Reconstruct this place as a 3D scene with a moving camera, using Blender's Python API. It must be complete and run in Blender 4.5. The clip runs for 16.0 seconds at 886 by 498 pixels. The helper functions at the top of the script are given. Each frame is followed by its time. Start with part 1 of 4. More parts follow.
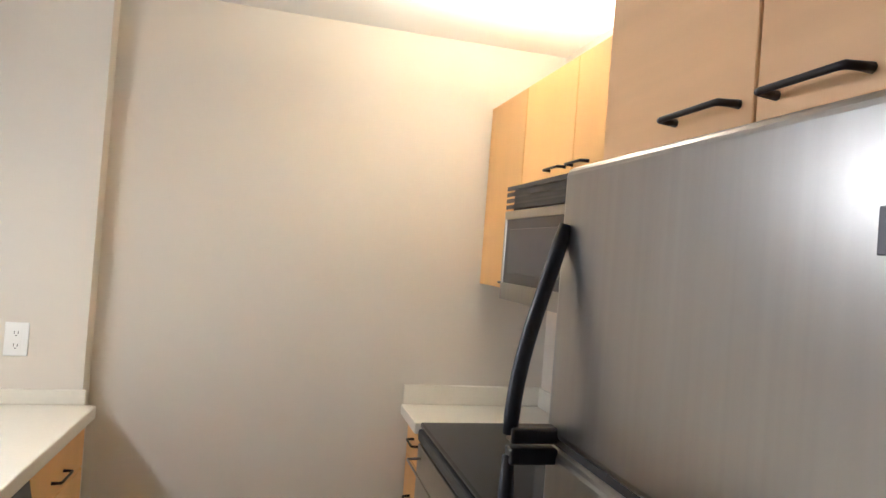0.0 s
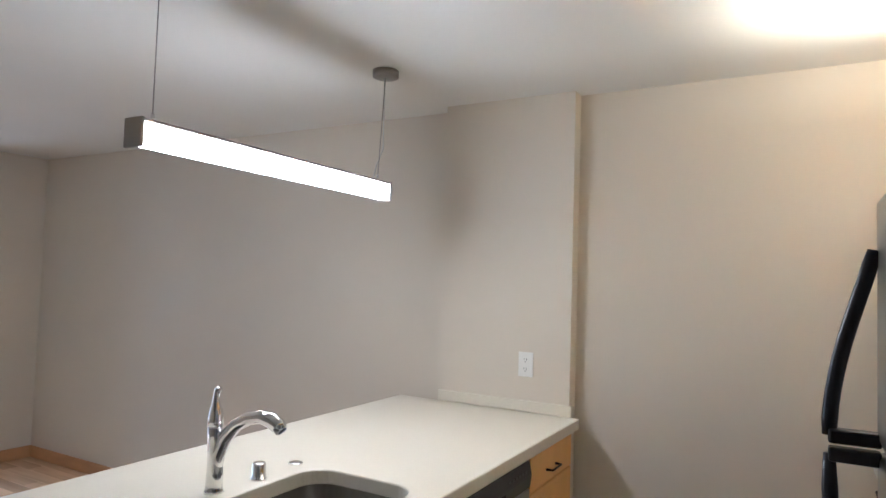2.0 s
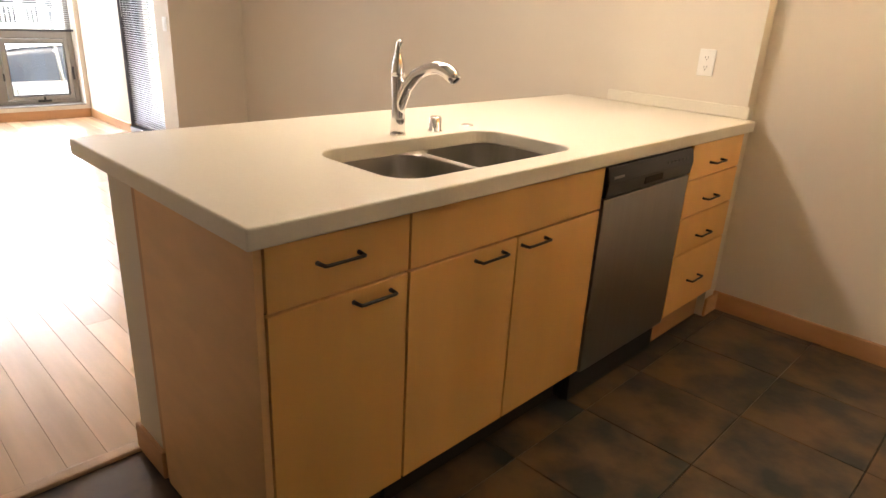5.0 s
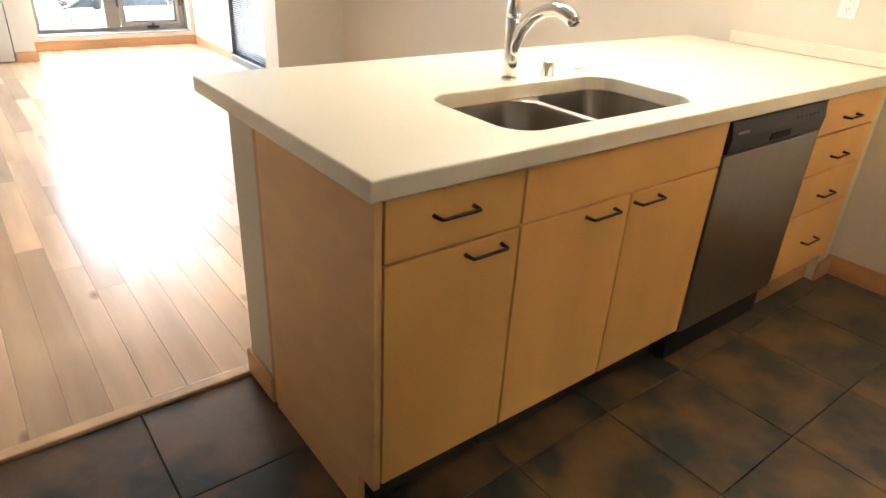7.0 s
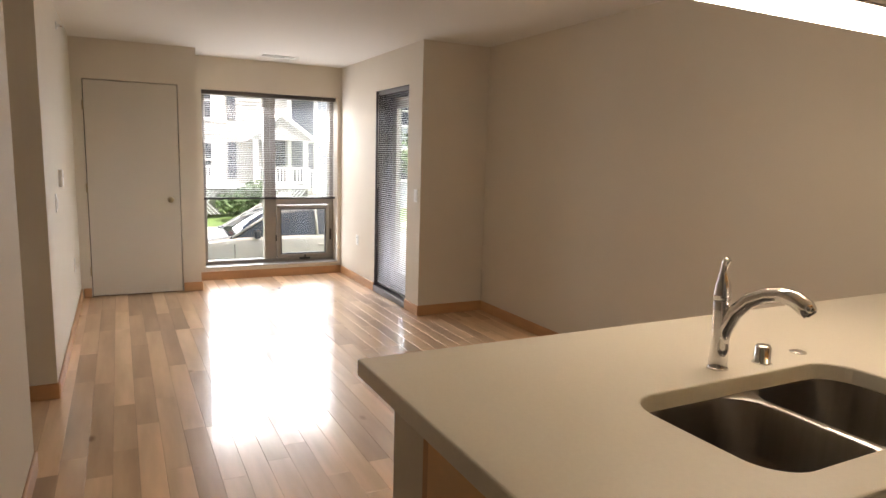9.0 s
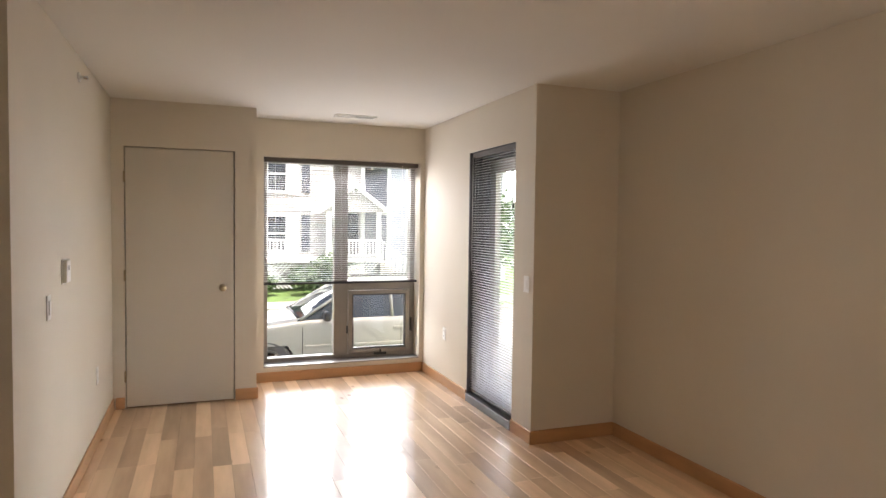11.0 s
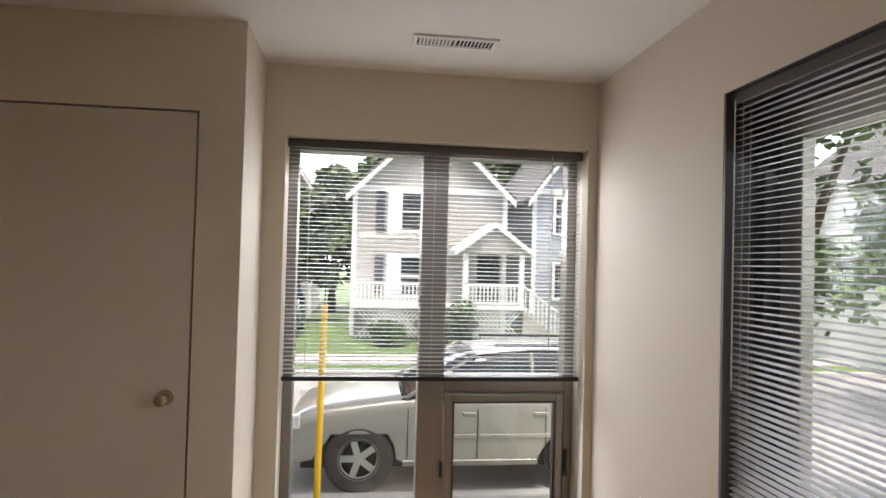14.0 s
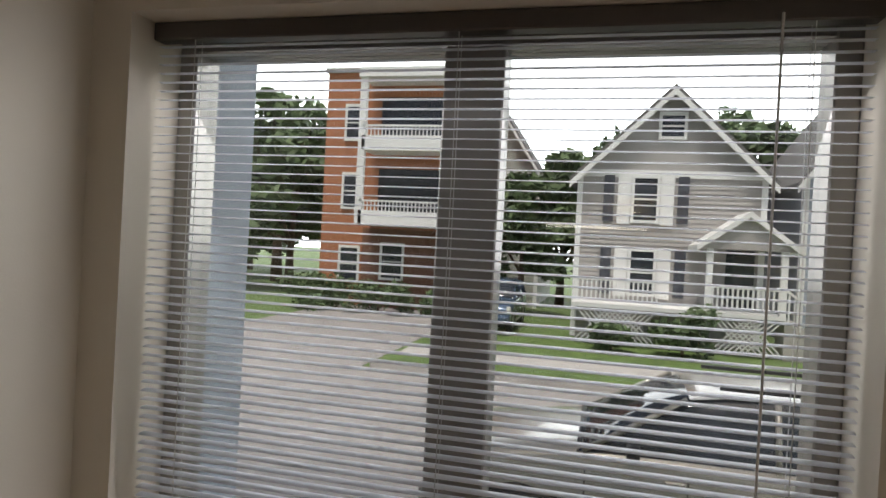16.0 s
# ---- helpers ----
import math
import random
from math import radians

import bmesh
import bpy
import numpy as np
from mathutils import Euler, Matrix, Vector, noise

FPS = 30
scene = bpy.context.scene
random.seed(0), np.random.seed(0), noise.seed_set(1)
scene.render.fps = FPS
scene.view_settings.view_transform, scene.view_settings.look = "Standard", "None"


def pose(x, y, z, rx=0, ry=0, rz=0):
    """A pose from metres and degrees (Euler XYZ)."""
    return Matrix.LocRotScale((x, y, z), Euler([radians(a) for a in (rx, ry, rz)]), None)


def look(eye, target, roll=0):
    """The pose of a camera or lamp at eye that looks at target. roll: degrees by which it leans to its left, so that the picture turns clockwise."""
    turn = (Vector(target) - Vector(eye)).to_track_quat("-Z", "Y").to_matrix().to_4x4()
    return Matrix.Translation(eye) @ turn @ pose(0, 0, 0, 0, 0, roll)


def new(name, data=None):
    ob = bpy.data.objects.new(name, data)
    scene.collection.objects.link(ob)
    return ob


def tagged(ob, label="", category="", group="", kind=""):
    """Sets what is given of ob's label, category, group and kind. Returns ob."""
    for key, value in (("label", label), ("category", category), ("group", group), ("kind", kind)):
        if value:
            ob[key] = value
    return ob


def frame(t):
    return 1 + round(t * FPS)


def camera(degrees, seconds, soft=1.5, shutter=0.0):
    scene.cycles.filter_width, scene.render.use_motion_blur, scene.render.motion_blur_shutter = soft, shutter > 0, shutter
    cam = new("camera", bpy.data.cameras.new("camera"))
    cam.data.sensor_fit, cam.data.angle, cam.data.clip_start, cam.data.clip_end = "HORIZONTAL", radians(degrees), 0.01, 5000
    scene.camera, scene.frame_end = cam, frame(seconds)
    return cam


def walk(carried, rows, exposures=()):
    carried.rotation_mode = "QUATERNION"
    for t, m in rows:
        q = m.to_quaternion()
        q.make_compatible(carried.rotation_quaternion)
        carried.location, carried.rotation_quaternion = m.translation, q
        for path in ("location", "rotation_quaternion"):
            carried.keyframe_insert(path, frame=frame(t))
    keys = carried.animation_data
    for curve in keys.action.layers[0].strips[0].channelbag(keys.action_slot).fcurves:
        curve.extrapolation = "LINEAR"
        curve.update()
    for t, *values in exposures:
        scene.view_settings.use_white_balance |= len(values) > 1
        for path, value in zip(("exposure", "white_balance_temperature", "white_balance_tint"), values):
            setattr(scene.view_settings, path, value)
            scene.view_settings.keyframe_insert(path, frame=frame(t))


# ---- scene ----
cam = camera(69.8, 16.0)
PATH = [
    (0, (0.477, 0.445, 1.542), (0.972, 2.383, 1.56), 4.4),
    (0.5, (0.558, 0.381, 1.558), (0.623, 2.378, 1.666), 3.7),
    (1, (0.643, 0.277, 1.55), (0.207, 2.224, 1.693), 3.9),
    (1.5, (0.703, 0.145, 1.536), (-0.056, 1.99, 1.679), 2.7),
    (2, (0.777, 0.051, 1.528), (-0.208, 1.789, 1.627), 1.8),
    (2.5, (0.861, -0.004, 1.511), (-0.308, 1.618, 1.552), 2.3),
    (3, (0.894, -0.046, 1.479), (-0.384, 1.492, 1.451), 2.6),
    (3.5, (0.898, -0.056, 1.446), (-0.423, 1.436, 1.283), 2.4),
    (4, (0.899, -0.054, 1.414), (-0.43, 1.406, 1.097), 2.5),
    (4.5, (0.894, -0.056, 1.363), (-0.433, 1.361, 0.882), 2.7),
    (5, (0.885, -0.044, 1.294), (-0.412, 1.307, 0.594), 3.1),
    (7.5, (0.744, -0.093, 1.354), (-0.689, 0.976, 0.458), 2.9),
    (8, (0.617, -0.102, 1.398), (-0.995, 0.888, 0.749), 2.0),
    (8.5, (0.578, -0.115, 1.444), (-1.139, 0.819, 1.019), 1.6),
    (9, (0.435, -0.054, 1.445), (-1.327, 0.846, 1.154), 1.6),
    (11.5, (-1.413, 0.356, 1.507), (-3.298, 1.021, 1.45), 0.7),
    (12, (-1.882, 0.477, 1.517), (-3.786, 1.09, 1.481), 0.7),
    (12.5, (-2.36, 0.612, 1.515), (-4.293, 1.126, 1.517), 0.8),
    (13, (-2.892, 0.761, 1.515), (-4.843, 1.197, 1.544), 1.3),
    (13.5, (-3.412, 0.955, 1.5), (-5.375, 1.335, 1.542), 1.2),
    (14, (-3.954, 1.158, 1.481), (-5.937, 1.419, 1.529), 1.5),
    (14.5, (-4.492, 1.385, 1.489), (-6.485, 1.544, 1.544), 1.5),
    (15, (-5.001, 1.589, 1.5), (-7.0, 1.55, 1.549), 2.5),
    (15.5, (-5.494, 1.726, 1.513), (-7.476, 1.476, 1.599), 3.6),
    (16, (-5.913, 1.862, 1.606), (-7.852, 1.37, 1.589), 3.1),
]
EXPOSURES = [(0, 2.5, 4950, 12), (1.5, 2.0, 4750, 12), (3.5, 2.25, 5350, 12), (5.0, 2.6, 6600, 18), (7.3, 3.15, 5800, 10), (8.0, 2.3, 5600, 11), (8.5, 1.85, 6300, 14), (9.0, 1.55, 6800, 18), (12.5, 1.35, 6650, 18), (13.5, 0.85, 6600, 18), (14.5, 0.3, 6800, 19), (15.2, -0.15, 6800, 18), (16.0, -0.65, 6700, 17)]
walk(cam, [(t, look(eye, target, roll)) for t, eye, target, roll in PATH], EXPOSURES)

# ---- world and light ----
world = bpy.data.worlds.new("sky")
scene.world = world
world.use_nodes = True
wn = world.node_tree
sky = wn.nodes.new("ShaderNodeTexSky")
sky.sky_type, sky.sun_disc, sky.sun_elevation, sky.sun_rotation = "NISHITA", False, radians(70), radians(101)
sky.air_density, sky.dust_density, sky.ozone_density = 1.0, 5.0, 0.6
wn.links.new(sky.outputs[0], wn.nodes["Background"].inputs[0])
wn.nodes["Background"].inputs[1].default_value = 0.15
sun = new("sun", bpy.data.lights.new("sun", "SUN"))
sun.data.energy, sun.data.angle, sun.data.color = 5.0, radians(12), (1.0, 0.96, 0.9)
sun.matrix_world = look((5, -1, 14), (0, 0, 0))


def area(name, eye, target, sx, sy, power, color):
    la = bpy.data.lights.new(name, "AREA")
    la.shape, la.size, la.size_y, la.energy, la.color = "RECTANGLE", sx, sy, power, color
    ob = new(name, la)
    ob.matrix_world = look(eye, target)
    return ob


# sky light in the two glazed openings, the pendant tube and the strip on top of the wall cabinets
area("window_skylight", (-7.165, 1.56, 1.1), (-3, 1.56, 0.85), 1.5, 1.95, 6.5, (0.90, 0.95, 1.0))
# next two: fill lamps added outside the glass to brighten the blind slats
area("window_slat_fill", (-7.50, 1.56, 1.75), (-6.7, 1.56, 0.9), 1.5, 0.6, 8, (0.92, 0.96, 1.0))
area("balcony_door_slat_fill", (-5.55, 2.72, 1.65), (-5.55, 2.0, 0.8), 0.8, 0.7, 0.6, (0.80, 0.90, 1.0))
area("balcony_door_skylight", (-5.55, 2.397, 1.05), (-5.55, 0, 0.9), 0.8, 1.95, 0.4, (0.80, 0.90, 1.0))
area("pendant_tube_light", (-0.838, 1.748, 1.863), (-0.838, 1.748, 0), 1.1, 0.05, 1.3, (1.0, 0.80, 0.55))
area("cabinet_top_strip_light", (1.42, 2.3, 2.24), (1.36, 2.3, 3), 0.12, 1.2, 7.5, (1.0, 0.80, 0.5))


# ---- materials ----
def material(name, color, rough=0.5, metal=0.0, var=0.0, scale=(4, 4, 4), bump=0.0, fine=60, rand=0.0, coat=0.0, second=None, sharp=0.2):
    m = bpy.data.materials.new(name)
    m.use_nodes = True
    t = m.node_tree
    b = t.nodes["Principled BSDF"]
    b.inputs["Roughness"].default_value, b.inputs["Metallic"].default_value = rough, metal
    b.inputs["Coat Weight"].default_value = coat
    b.inputs["Base Color"].default_value = (*color, 1)
    co = t.nodes.new("ShaderNodeTexCoord")
    if var or rand or second:
        mp = t.nodes.new("ShaderNodeMapping")
        mp.inputs["Scale"].default_value = scale
        t.links.new(co.outputs["Object"], mp.inputs[0])
        n = t.nodes.new("ShaderNodeTexNoise")
        n.noise_dimensions = "4D"
        n.inputs["Scale"].default_value, n.inputs["Detail"].default_value = 1.0, 6
        t.links.new(mp.outputs[0], n.inputs["Vector"])
        info = t.nodes.new("ShaderNodeObjectInfo")
        mul = t.nodes.new("ShaderNodeMath")
        mul.operation = "MULTIPLY"
        mul.inputs[1].default_value = 40.0
        t.links.new(info.outputs["Random"], mul.inputs[0])
        t.links.new(mul.outputs[0], n.inputs["W"])
        ramp = t.nodes.new("ShaderNodeValToRGB")
        ramp.color_ramp.elements[0].position, ramp.color_ramp.elements[1].position = 0.5 - sharp, 0.5 + sharp
        dark = second or tuple(c * (1 - var) for c in color)
        light = color if second else tuple(min(1, c * (1 + var * 0.6)) for c in color)
        ramp.color_ramp.elements[0].color, ramp.color_ramp.elements[1].color = (*dark, 1), (*light, 1)
        t.links.new(n.outputs["Fac"], ramp.inputs[0])
        hs = t.nodes.new("ShaderNodeHueSaturation")
        t.links.new(ramp.outputs[0], hs.inputs["Color"])
        mr = t.nodes.new("ShaderNodeMapRange")
        mr.inputs["To Min"].default_value, mr.inputs["To Max"].default_value = 1 - rand, 1 + rand
        t.links.new(info.outputs["Random"], mr.inputs["Value"])
        t.links.new(mr.outputs[0], hs.inputs["Value"])
        t.links.new(hs.outputs[0], b.inputs["Base Color"])
    if bump:
        n2 = t.nodes.new("ShaderNodeTexNoise")
        n2.inputs["Scale"].default_value, n2.inputs["Detail"].default_value = fine, 4
        t.links.new(co.outputs["Object"], n2.inputs["Vector"])
        bp = t.nodes.new("ShaderNodeBump")
        bp.inputs["Strength"].default_value, bp.inputs["Distance"].default_value = bump, 0.004
        t.links.new(n2.outputs["Fac"], bp.inputs["Height"])
        t.links.new(bp.outputs[0], b.inputs["Normal"])
    return m


def glowing(name, color, strength):
    m = bpy.data.materials.new(name)
    m.use_nodes = True
    b = m.node_tree.nodes["Principled BSDF"]
    b.inputs["Base Color"].default_value = (*color, 1)
    b.inputs["Emission Color"].default_value = (*color, 1)
    b.inputs["Emission Strength"].default_value = strength
    return m


def glass_material(name):
    m = bpy.data.materials.new(name)
    m.use_nodes = True
    t = m.node_tree
    for n in list(t.nodes):
        if n.type == "BSDF_PRINCIPLED":
            t.nodes.remove(n)
    out = [n for n in t.nodes if n.type == "OUTPUT_MATERIAL"][0]
    clear, gloss, mix = (t.nodes.new("ShaderNodeBsdf" + k) if k[0] in "TG" else t.nodes.new("ShaderNode" + k) for k in ("Transparent", "Glossy", "MixShader"))
    clear.inputs[0].default_value = (0.93, 0.96, 0.95, 1)
    gloss.inputs["Roughness"].default_value = 0.02
    mix.inputs[0].default_value = 0.05
    t.links.new(clear.outputs[0], mix.inputs[1])
    t.links.new(gloss.outputs[0], mix.inputs[2])
    t.links.new(mix.outputs[0], out.inputs[0])
    return m


PAINT = material("wall_paint", (0.66, 0.595, 0.495), 0.7, var=0.03, scale=(1.5, 1.5, 1.5), bump=0.12, fine=160)
CEIL = material("ceiling_paint", (0.74, 0.715, 0.66), 0.85, var=0.03, scale=(1, 1, 1), bump=0.15, fine=140)
DOOR = material("door_paint", (0.60, 0.55, 0.47), 0.5, var=0.03, scale=(2, 2, 2), bump=0.05, fine=90)
# near-black colour carries the shade in gaps, recesses and behind cabinet fronts
GAP = material("dark_gap_shade", (0.03, 0.025, 0.02), 0.9)
MAPLE = material("maple_floor", (0.74, 0.51, 0.32), 0.25, var=0.22, scale=(1.2, 9, 4), bump=0.05, fine=45, rand=0.25, coat=0.5)
CABINET = material("maple_veneer", (0.73, 0.41, 0.13), 0.42, var=0.10, scale=(5, 5, 0.9), bump=0.03, fine=120, rand=0.03)
CABFLAT = material("maple_veneer_flat_grain", (0.70, 0.42, 0.19), 0.40, var=0.10, scale=(6, 1.2, 16), bump=0.03, fine=120, rand=0.03)
BASE = material("oak_trim", (0.52, 0.28, 0.13), 0.45, var=0.15, scale=(3, 3, 14), bump=0.05)
SLATE = material("slate_tile", (0.135, 0.078, 0.036), 0.33, scale=(5, 5, 5), bump=0.7, fine=9, rand=0.10, second=(0.020, 0.023, 0.021), sharp=0.10)
GROUT = material("dark_grout", (0.045, 0.038, 0.03), 0.9, var=0.2, scale=(20, 20, 20))
QUARTZ = material("quartz_top", (0.72, 0.67, 0.56), 0.32, var=0.025, scale=(90, 90, 90), coat=0.1)
STEEL = material("brushed_steel", (0.36, 0.345, 0.325), 0.29, 1.0, var=0.05, scale=(60, 60, 1.5), bump=0.02, fine=200)
SINK = material("sink_steel", (0.27, 0.255, 0.235), 0.30, 1.0, var=0.10, scale=(60, 4, 4))
CHROME = material("chrome", (0.78, 0.78, 0.78), 0.08, 1.0)
BLACK = material("black_plastic", (0.02, 0.02, 0.022), 0.35, var=0.2, scale=(8, 8, 8))
IRON = material("black_iron_handle", (0.022, 0.018, 0.016), 0.42, 0.5, var=0.2, scale=(30, 30, 30))
GLASSTOP = material("black_ceramic_glass", (0.012, 0.012, 0.013), 0.08)
ALU = material("aluminium_frame", (0.33, 0.31, 0.285), 0.4, 0.8, var=0.06, scale=(4, 4, 4))
ALUDARK = material("dark_frame", (0.10, 0.095, 0.10), 0.45, 0.4, var=0.1, scale=(5, 5, 5))
SLAT = material("blind_slat", (0.84, 0.84, 0.85), 0.4, 0.1, var=0.03, scale=(3, 3, 3))
RAIL = material("blind_rail", (0.10, 0.088, 0.08), 0.4, 0.3, var=0.05, scale=(3, 3, 3))
RAILDARK = material("blind_bottom_bar", (0.03, 0.028, 0.035), 0.4)
CORD = material("cord_white", (0.7, 0.7, 0.68), 0.6)
PLATE = material("white_plastic", (0.80, 0.79, 0.75), 0.35)
BRASS = material("satin_brass", (0.42, 0.34, 0.22), 0.35, 1.0)
def add_knots(m, color, scale, size):
    """Small dark knots, other ones on each plank."""
    t = m.node_tree
    b = t.nodes["Principled BSDF"]
    src = b.inputs["Base Color"].links[0].from_socket
    co, info, mp = t.nodes.new("ShaderNodeTexCoord"), t.nodes.new("ShaderNodeObjectInfo"), t.nodes.new("ShaderNodeMapping")
    mp.inputs["Scale"].default_value = scale
    vo = t.nodes.new("ShaderNodeTexVoronoi")
    vo.voronoi_dimensions = "4D"
    vo.inputs["Scale"].default_value = 1.0
    wmul = t.nodes.new("ShaderNodeMath")
    wmul.operation = "MULTIPLY"
    wmul.inputs[1].default_value = 60.0
    mr = t.nodes.new("ShaderNodeMapRange")
    mr.inputs["From Min"].default_value, mr.inputs["From Max"].default_value = size * 0.4, size
    mr.inputs["To Min"].default_value, mr.inputs["To Max"].default_value = 0.85, 0.0
    mix = t.nodes.new("ShaderNodeMix")
    mix.data_type = "RGBA"
    t.links.new(co.outputs["Object"], mp.inputs[0])
    t.links.new(mp.outputs[0], vo.inputs["Vector"])
    t.links.new(info.outputs["Random"], wmul.inputs[0])
    t.links.new(wmul.outputs[0], vo.inputs["W"])
    t.links.new(vo.outputs["Distance"], mr.inputs["Value"])
    t.links.new(mr.outputs[0], mix.inputs["Factor"])
    t.links.new(src, mix.inputs[6])
    mix.inputs[7].default_value = (*color, 1)
    t.links.new(mix.outputs[2], b.inputs["Base Color"])


add_knots(MAPLE, (0.22, 0.12, 0.06), (3.0, 6.0, 2.0), 0.17)


def let_light_through(m, color, share):
    t = m.node_tree
    out = [n for n in t.nodes if n.type == "OUTPUT_MATERIAL"][0]
    tr, mix = t.nodes.new("ShaderNodeBsdfTranslucent"), t.nodes.new("ShaderNodeMixShader")
    tr.inputs[0].default_value = (*color, 1)
    mix.inputs[0].default_value = share
    t.links.new(t.nodes["Principled BSDF"].outputs[0], mix.inputs[1])
    t.links.new(tr.outputs[0], mix.inputs[2])
    t.links.new(mix.outputs[0], out.inputs[0])


let_light_through(SLAT, (0.88, 0.90, 0.94), 0.45)
GLASS = glass_material("clear_glass")
TUBE = glowing("lamp_diffuser", (1.0, 0.90, 0.74), 8.5)
GRASS = material("grass", (0.10, 0.16, 0.04), 0.9, var=0.4, scale=(3, 3, 3), bump=0.6, fine=40)
ASPHALT = material("asphalt", (0.30, 0.28, 0.265), 0.85, var=0.15, scale=(1.2, 1.2, 1.2), bump=0.3, fine=60)
CONCRETE = material("concrete", (0.42, 0.40, 0.37), 0.85, var=0.15, scale=(2, 2, 2), bump=0.3)
YELLOW = material("yellow_plastic", (0.85, 0.48, 0.02), 0.45, var=0.05, scale=(4, 4, 4))
SIDING = material("grey_siding", (0.38, 0.36, 0.34), 0.7, var=0.08, scale=(1, 1, 6), bump=0.1)
SIDING2 = material("pale_green_siding", (0.42, 0.43, 0.38), 0.7, var=0.08, scale=(1, 1, 6))
SIDING3 = material("blue_grey_siding", (0.34, 0.37, 0.42), 0.7, var=0.08, scale=(1, 1, 6))
WHITE = material("white_trim", (0.78, 0.78, 0.76), 0.55, var=0.04, scale=(2, 2, 2))
ROOF = material("roof_shingle", (0.13, 0.125, 0.12), 0.9, var=0.25, scale=(4, 4, 4), bump=0.4)
BRICK = material("orange_brick", (0.42, 0.17, 0.085), 0.85, var=0.22, scale=(5, 5, 14), bump=0.3, fine=20)
BRICKDARK = material("brown_brick", (0.20, 0.10, 0.065), 0.85, var=0.25, scale=(5, 5, 14), bump=0.3, fine=20)
PANE = material("house_window_pane", (0.03, 0.035, 0.045), 0.08)
SHUTTER = material("dark_shutter", (0.05, 0.055, 0.07), 0.6)
LEAF = material("leaf", (0.10, 0.155, 0.06), 0.7, var=0.45, scale=(2, 2, 2))
BARK = material("bark", (0.13, 0.09, 0.06), 0.9, var=0.3, scale=(6, 6, 2), bump=0.6, fine=20)
CARPAINT = material("champagne_car_paint", (0.33, 0.305, 0.26), 0.3, 0.25, var=0.03, scale=(2, 2, 2), coat=0.6)
CARPAINT2 = material("blue_car_paint", (0.06, 0.10, 0.16), 0.25, 0.3, coat=0.6)
CARGLASS = material("car_glass", (0.03, 0.035, 0.04), 0.06)
TYRE = material("tyre_rubber", (0.03, 0.03, 0.03), 0.8, var=0.2, scale=(8, 8, 8))
WHEEL = material("alloy_rim", (0.62, 0.61, 0.58), 0.3, 0.8)
LENS = material("lamp_lens", (0.62, 0.60, 0.54), 0.2)


# ---- mesh helpers ----
def mesh_ob(name, bm, mat, parent=None, smooth=False):
    me = bpy.data.meshes.new(name)
    bmesh.ops.recalc_face_normals(bm, faces=bm.faces)
    if smooth:
        for f in bm.faces:
            f.smooth = True
    bm.to_mesh(me)
    bm.free()
    me.materials.append(mat)
    ob = new(name, me)
    ob.parent = parent
    return ob


def add_box(bm, lo, hi):
    v = [bm.verts.new((x, y, z)) for x in (lo[0], hi[0]) for y in (lo[1], hi[1]) for z in (lo[2], hi[2])]
    for q in ((0, 1, 3, 2), (4, 6, 7, 5), (0, 4, 5, 1), (2, 3, 7, 6), (0, 2, 6, 4), (1, 5, 7, 3)):
        bm.faces.new([v[k] for k in q])


def boxes(name, list_of, mat, parent=None, bevel=0.0, seg=2):
    bm = bmesh.new()
    for lo, hi in list_of:
        add_box(bm, lo, hi)
    if bevel:
        bmesh.ops.bevel(bm, geom=list(bm.edges), offset=bevel, segments=seg, affect="EDGES", profile=0.5)
    return mesh_ob(name, bm, mat, parent)


def box(name, lo, hi, mat, parent=None, bevel=0.0, seg=2):
    return boxes(name, [(lo, hi)], mat, parent, bevel, seg)


def tube(name, pts, radii, mat, parent=None, seg=14, squash=1.0):
    bm = bmesh.new()
    rings, n = [], len(pts)
    up0 = None
    for k in range(n):
        p = Vector(pts[k])
        d = (Vector(pts[min(k + 1, n - 1)]) - Vector(pts[max(k - 1, 0)])).normalized()
        up = up0 if up0 else (Vector((0, 1, 0)) if abs(d.y) < 0.9 else Vector((1, 0, 0)))
        side = d.cross(up).normalized()
        up = side.cross(d).normalized()
        up0 = up
        r = radii[k] if isinstance(radii, (list, tuple)) else radii
        rings.append([bm.verts.new(p + r * (math.cos(a) * side + squash * math.sin(a) * up)) for a in (2 * math.pi * j / seg for j in range(seg))])
    for a, b in zip(rings, rings[1:]):
        for j in range(seg):
            bm.faces.new((a[j], a[(j + 1) % seg], b[(j + 1) % seg], b[j]))
    bm.faces.new(rings[0][::-1])
    bm.faces.new(rings[-1])
    return mesh_ob(name, bm, mat, parent, smooth=True)


def extrude_profile(name, prof, axis_lo, axis_hi, mat, parent=None, axis="x", bevel=0.0):
    bm = bmesh.new()
    put = (lambda a, p: (a, p[0], p[1])) if axis == "x" else (lambda a, p: (p[0], a, p[1]))
    A = [bm.verts.new(put(axis_lo, p)) for p in prof]
    B = [bm.verts.new(put(axis_hi, p)) for p in prof]
    bm.faces.new(A)
    bm.faces.new(B[::-1])
    for j in range(len(prof)):
        k = (j + 1) % len(prof)
        bm.faces.new((A[j], B[j], B[k], A[k]))
    if bevel:
        bmesh.ops.bevel(bm, geom=list(bm.edges), offset=bevel, segments=2, affect="EDGES")
    return mesh_ob(name, bm, mat, parent)


def empty(name, label, category, at=(0, 0, 0), group=""):
    ob = new(name)
    ob.location = at
    return tagged(ob, label, category, group)


def structure(ob, label=""):
    return tagged(ob, label, kind="structure")


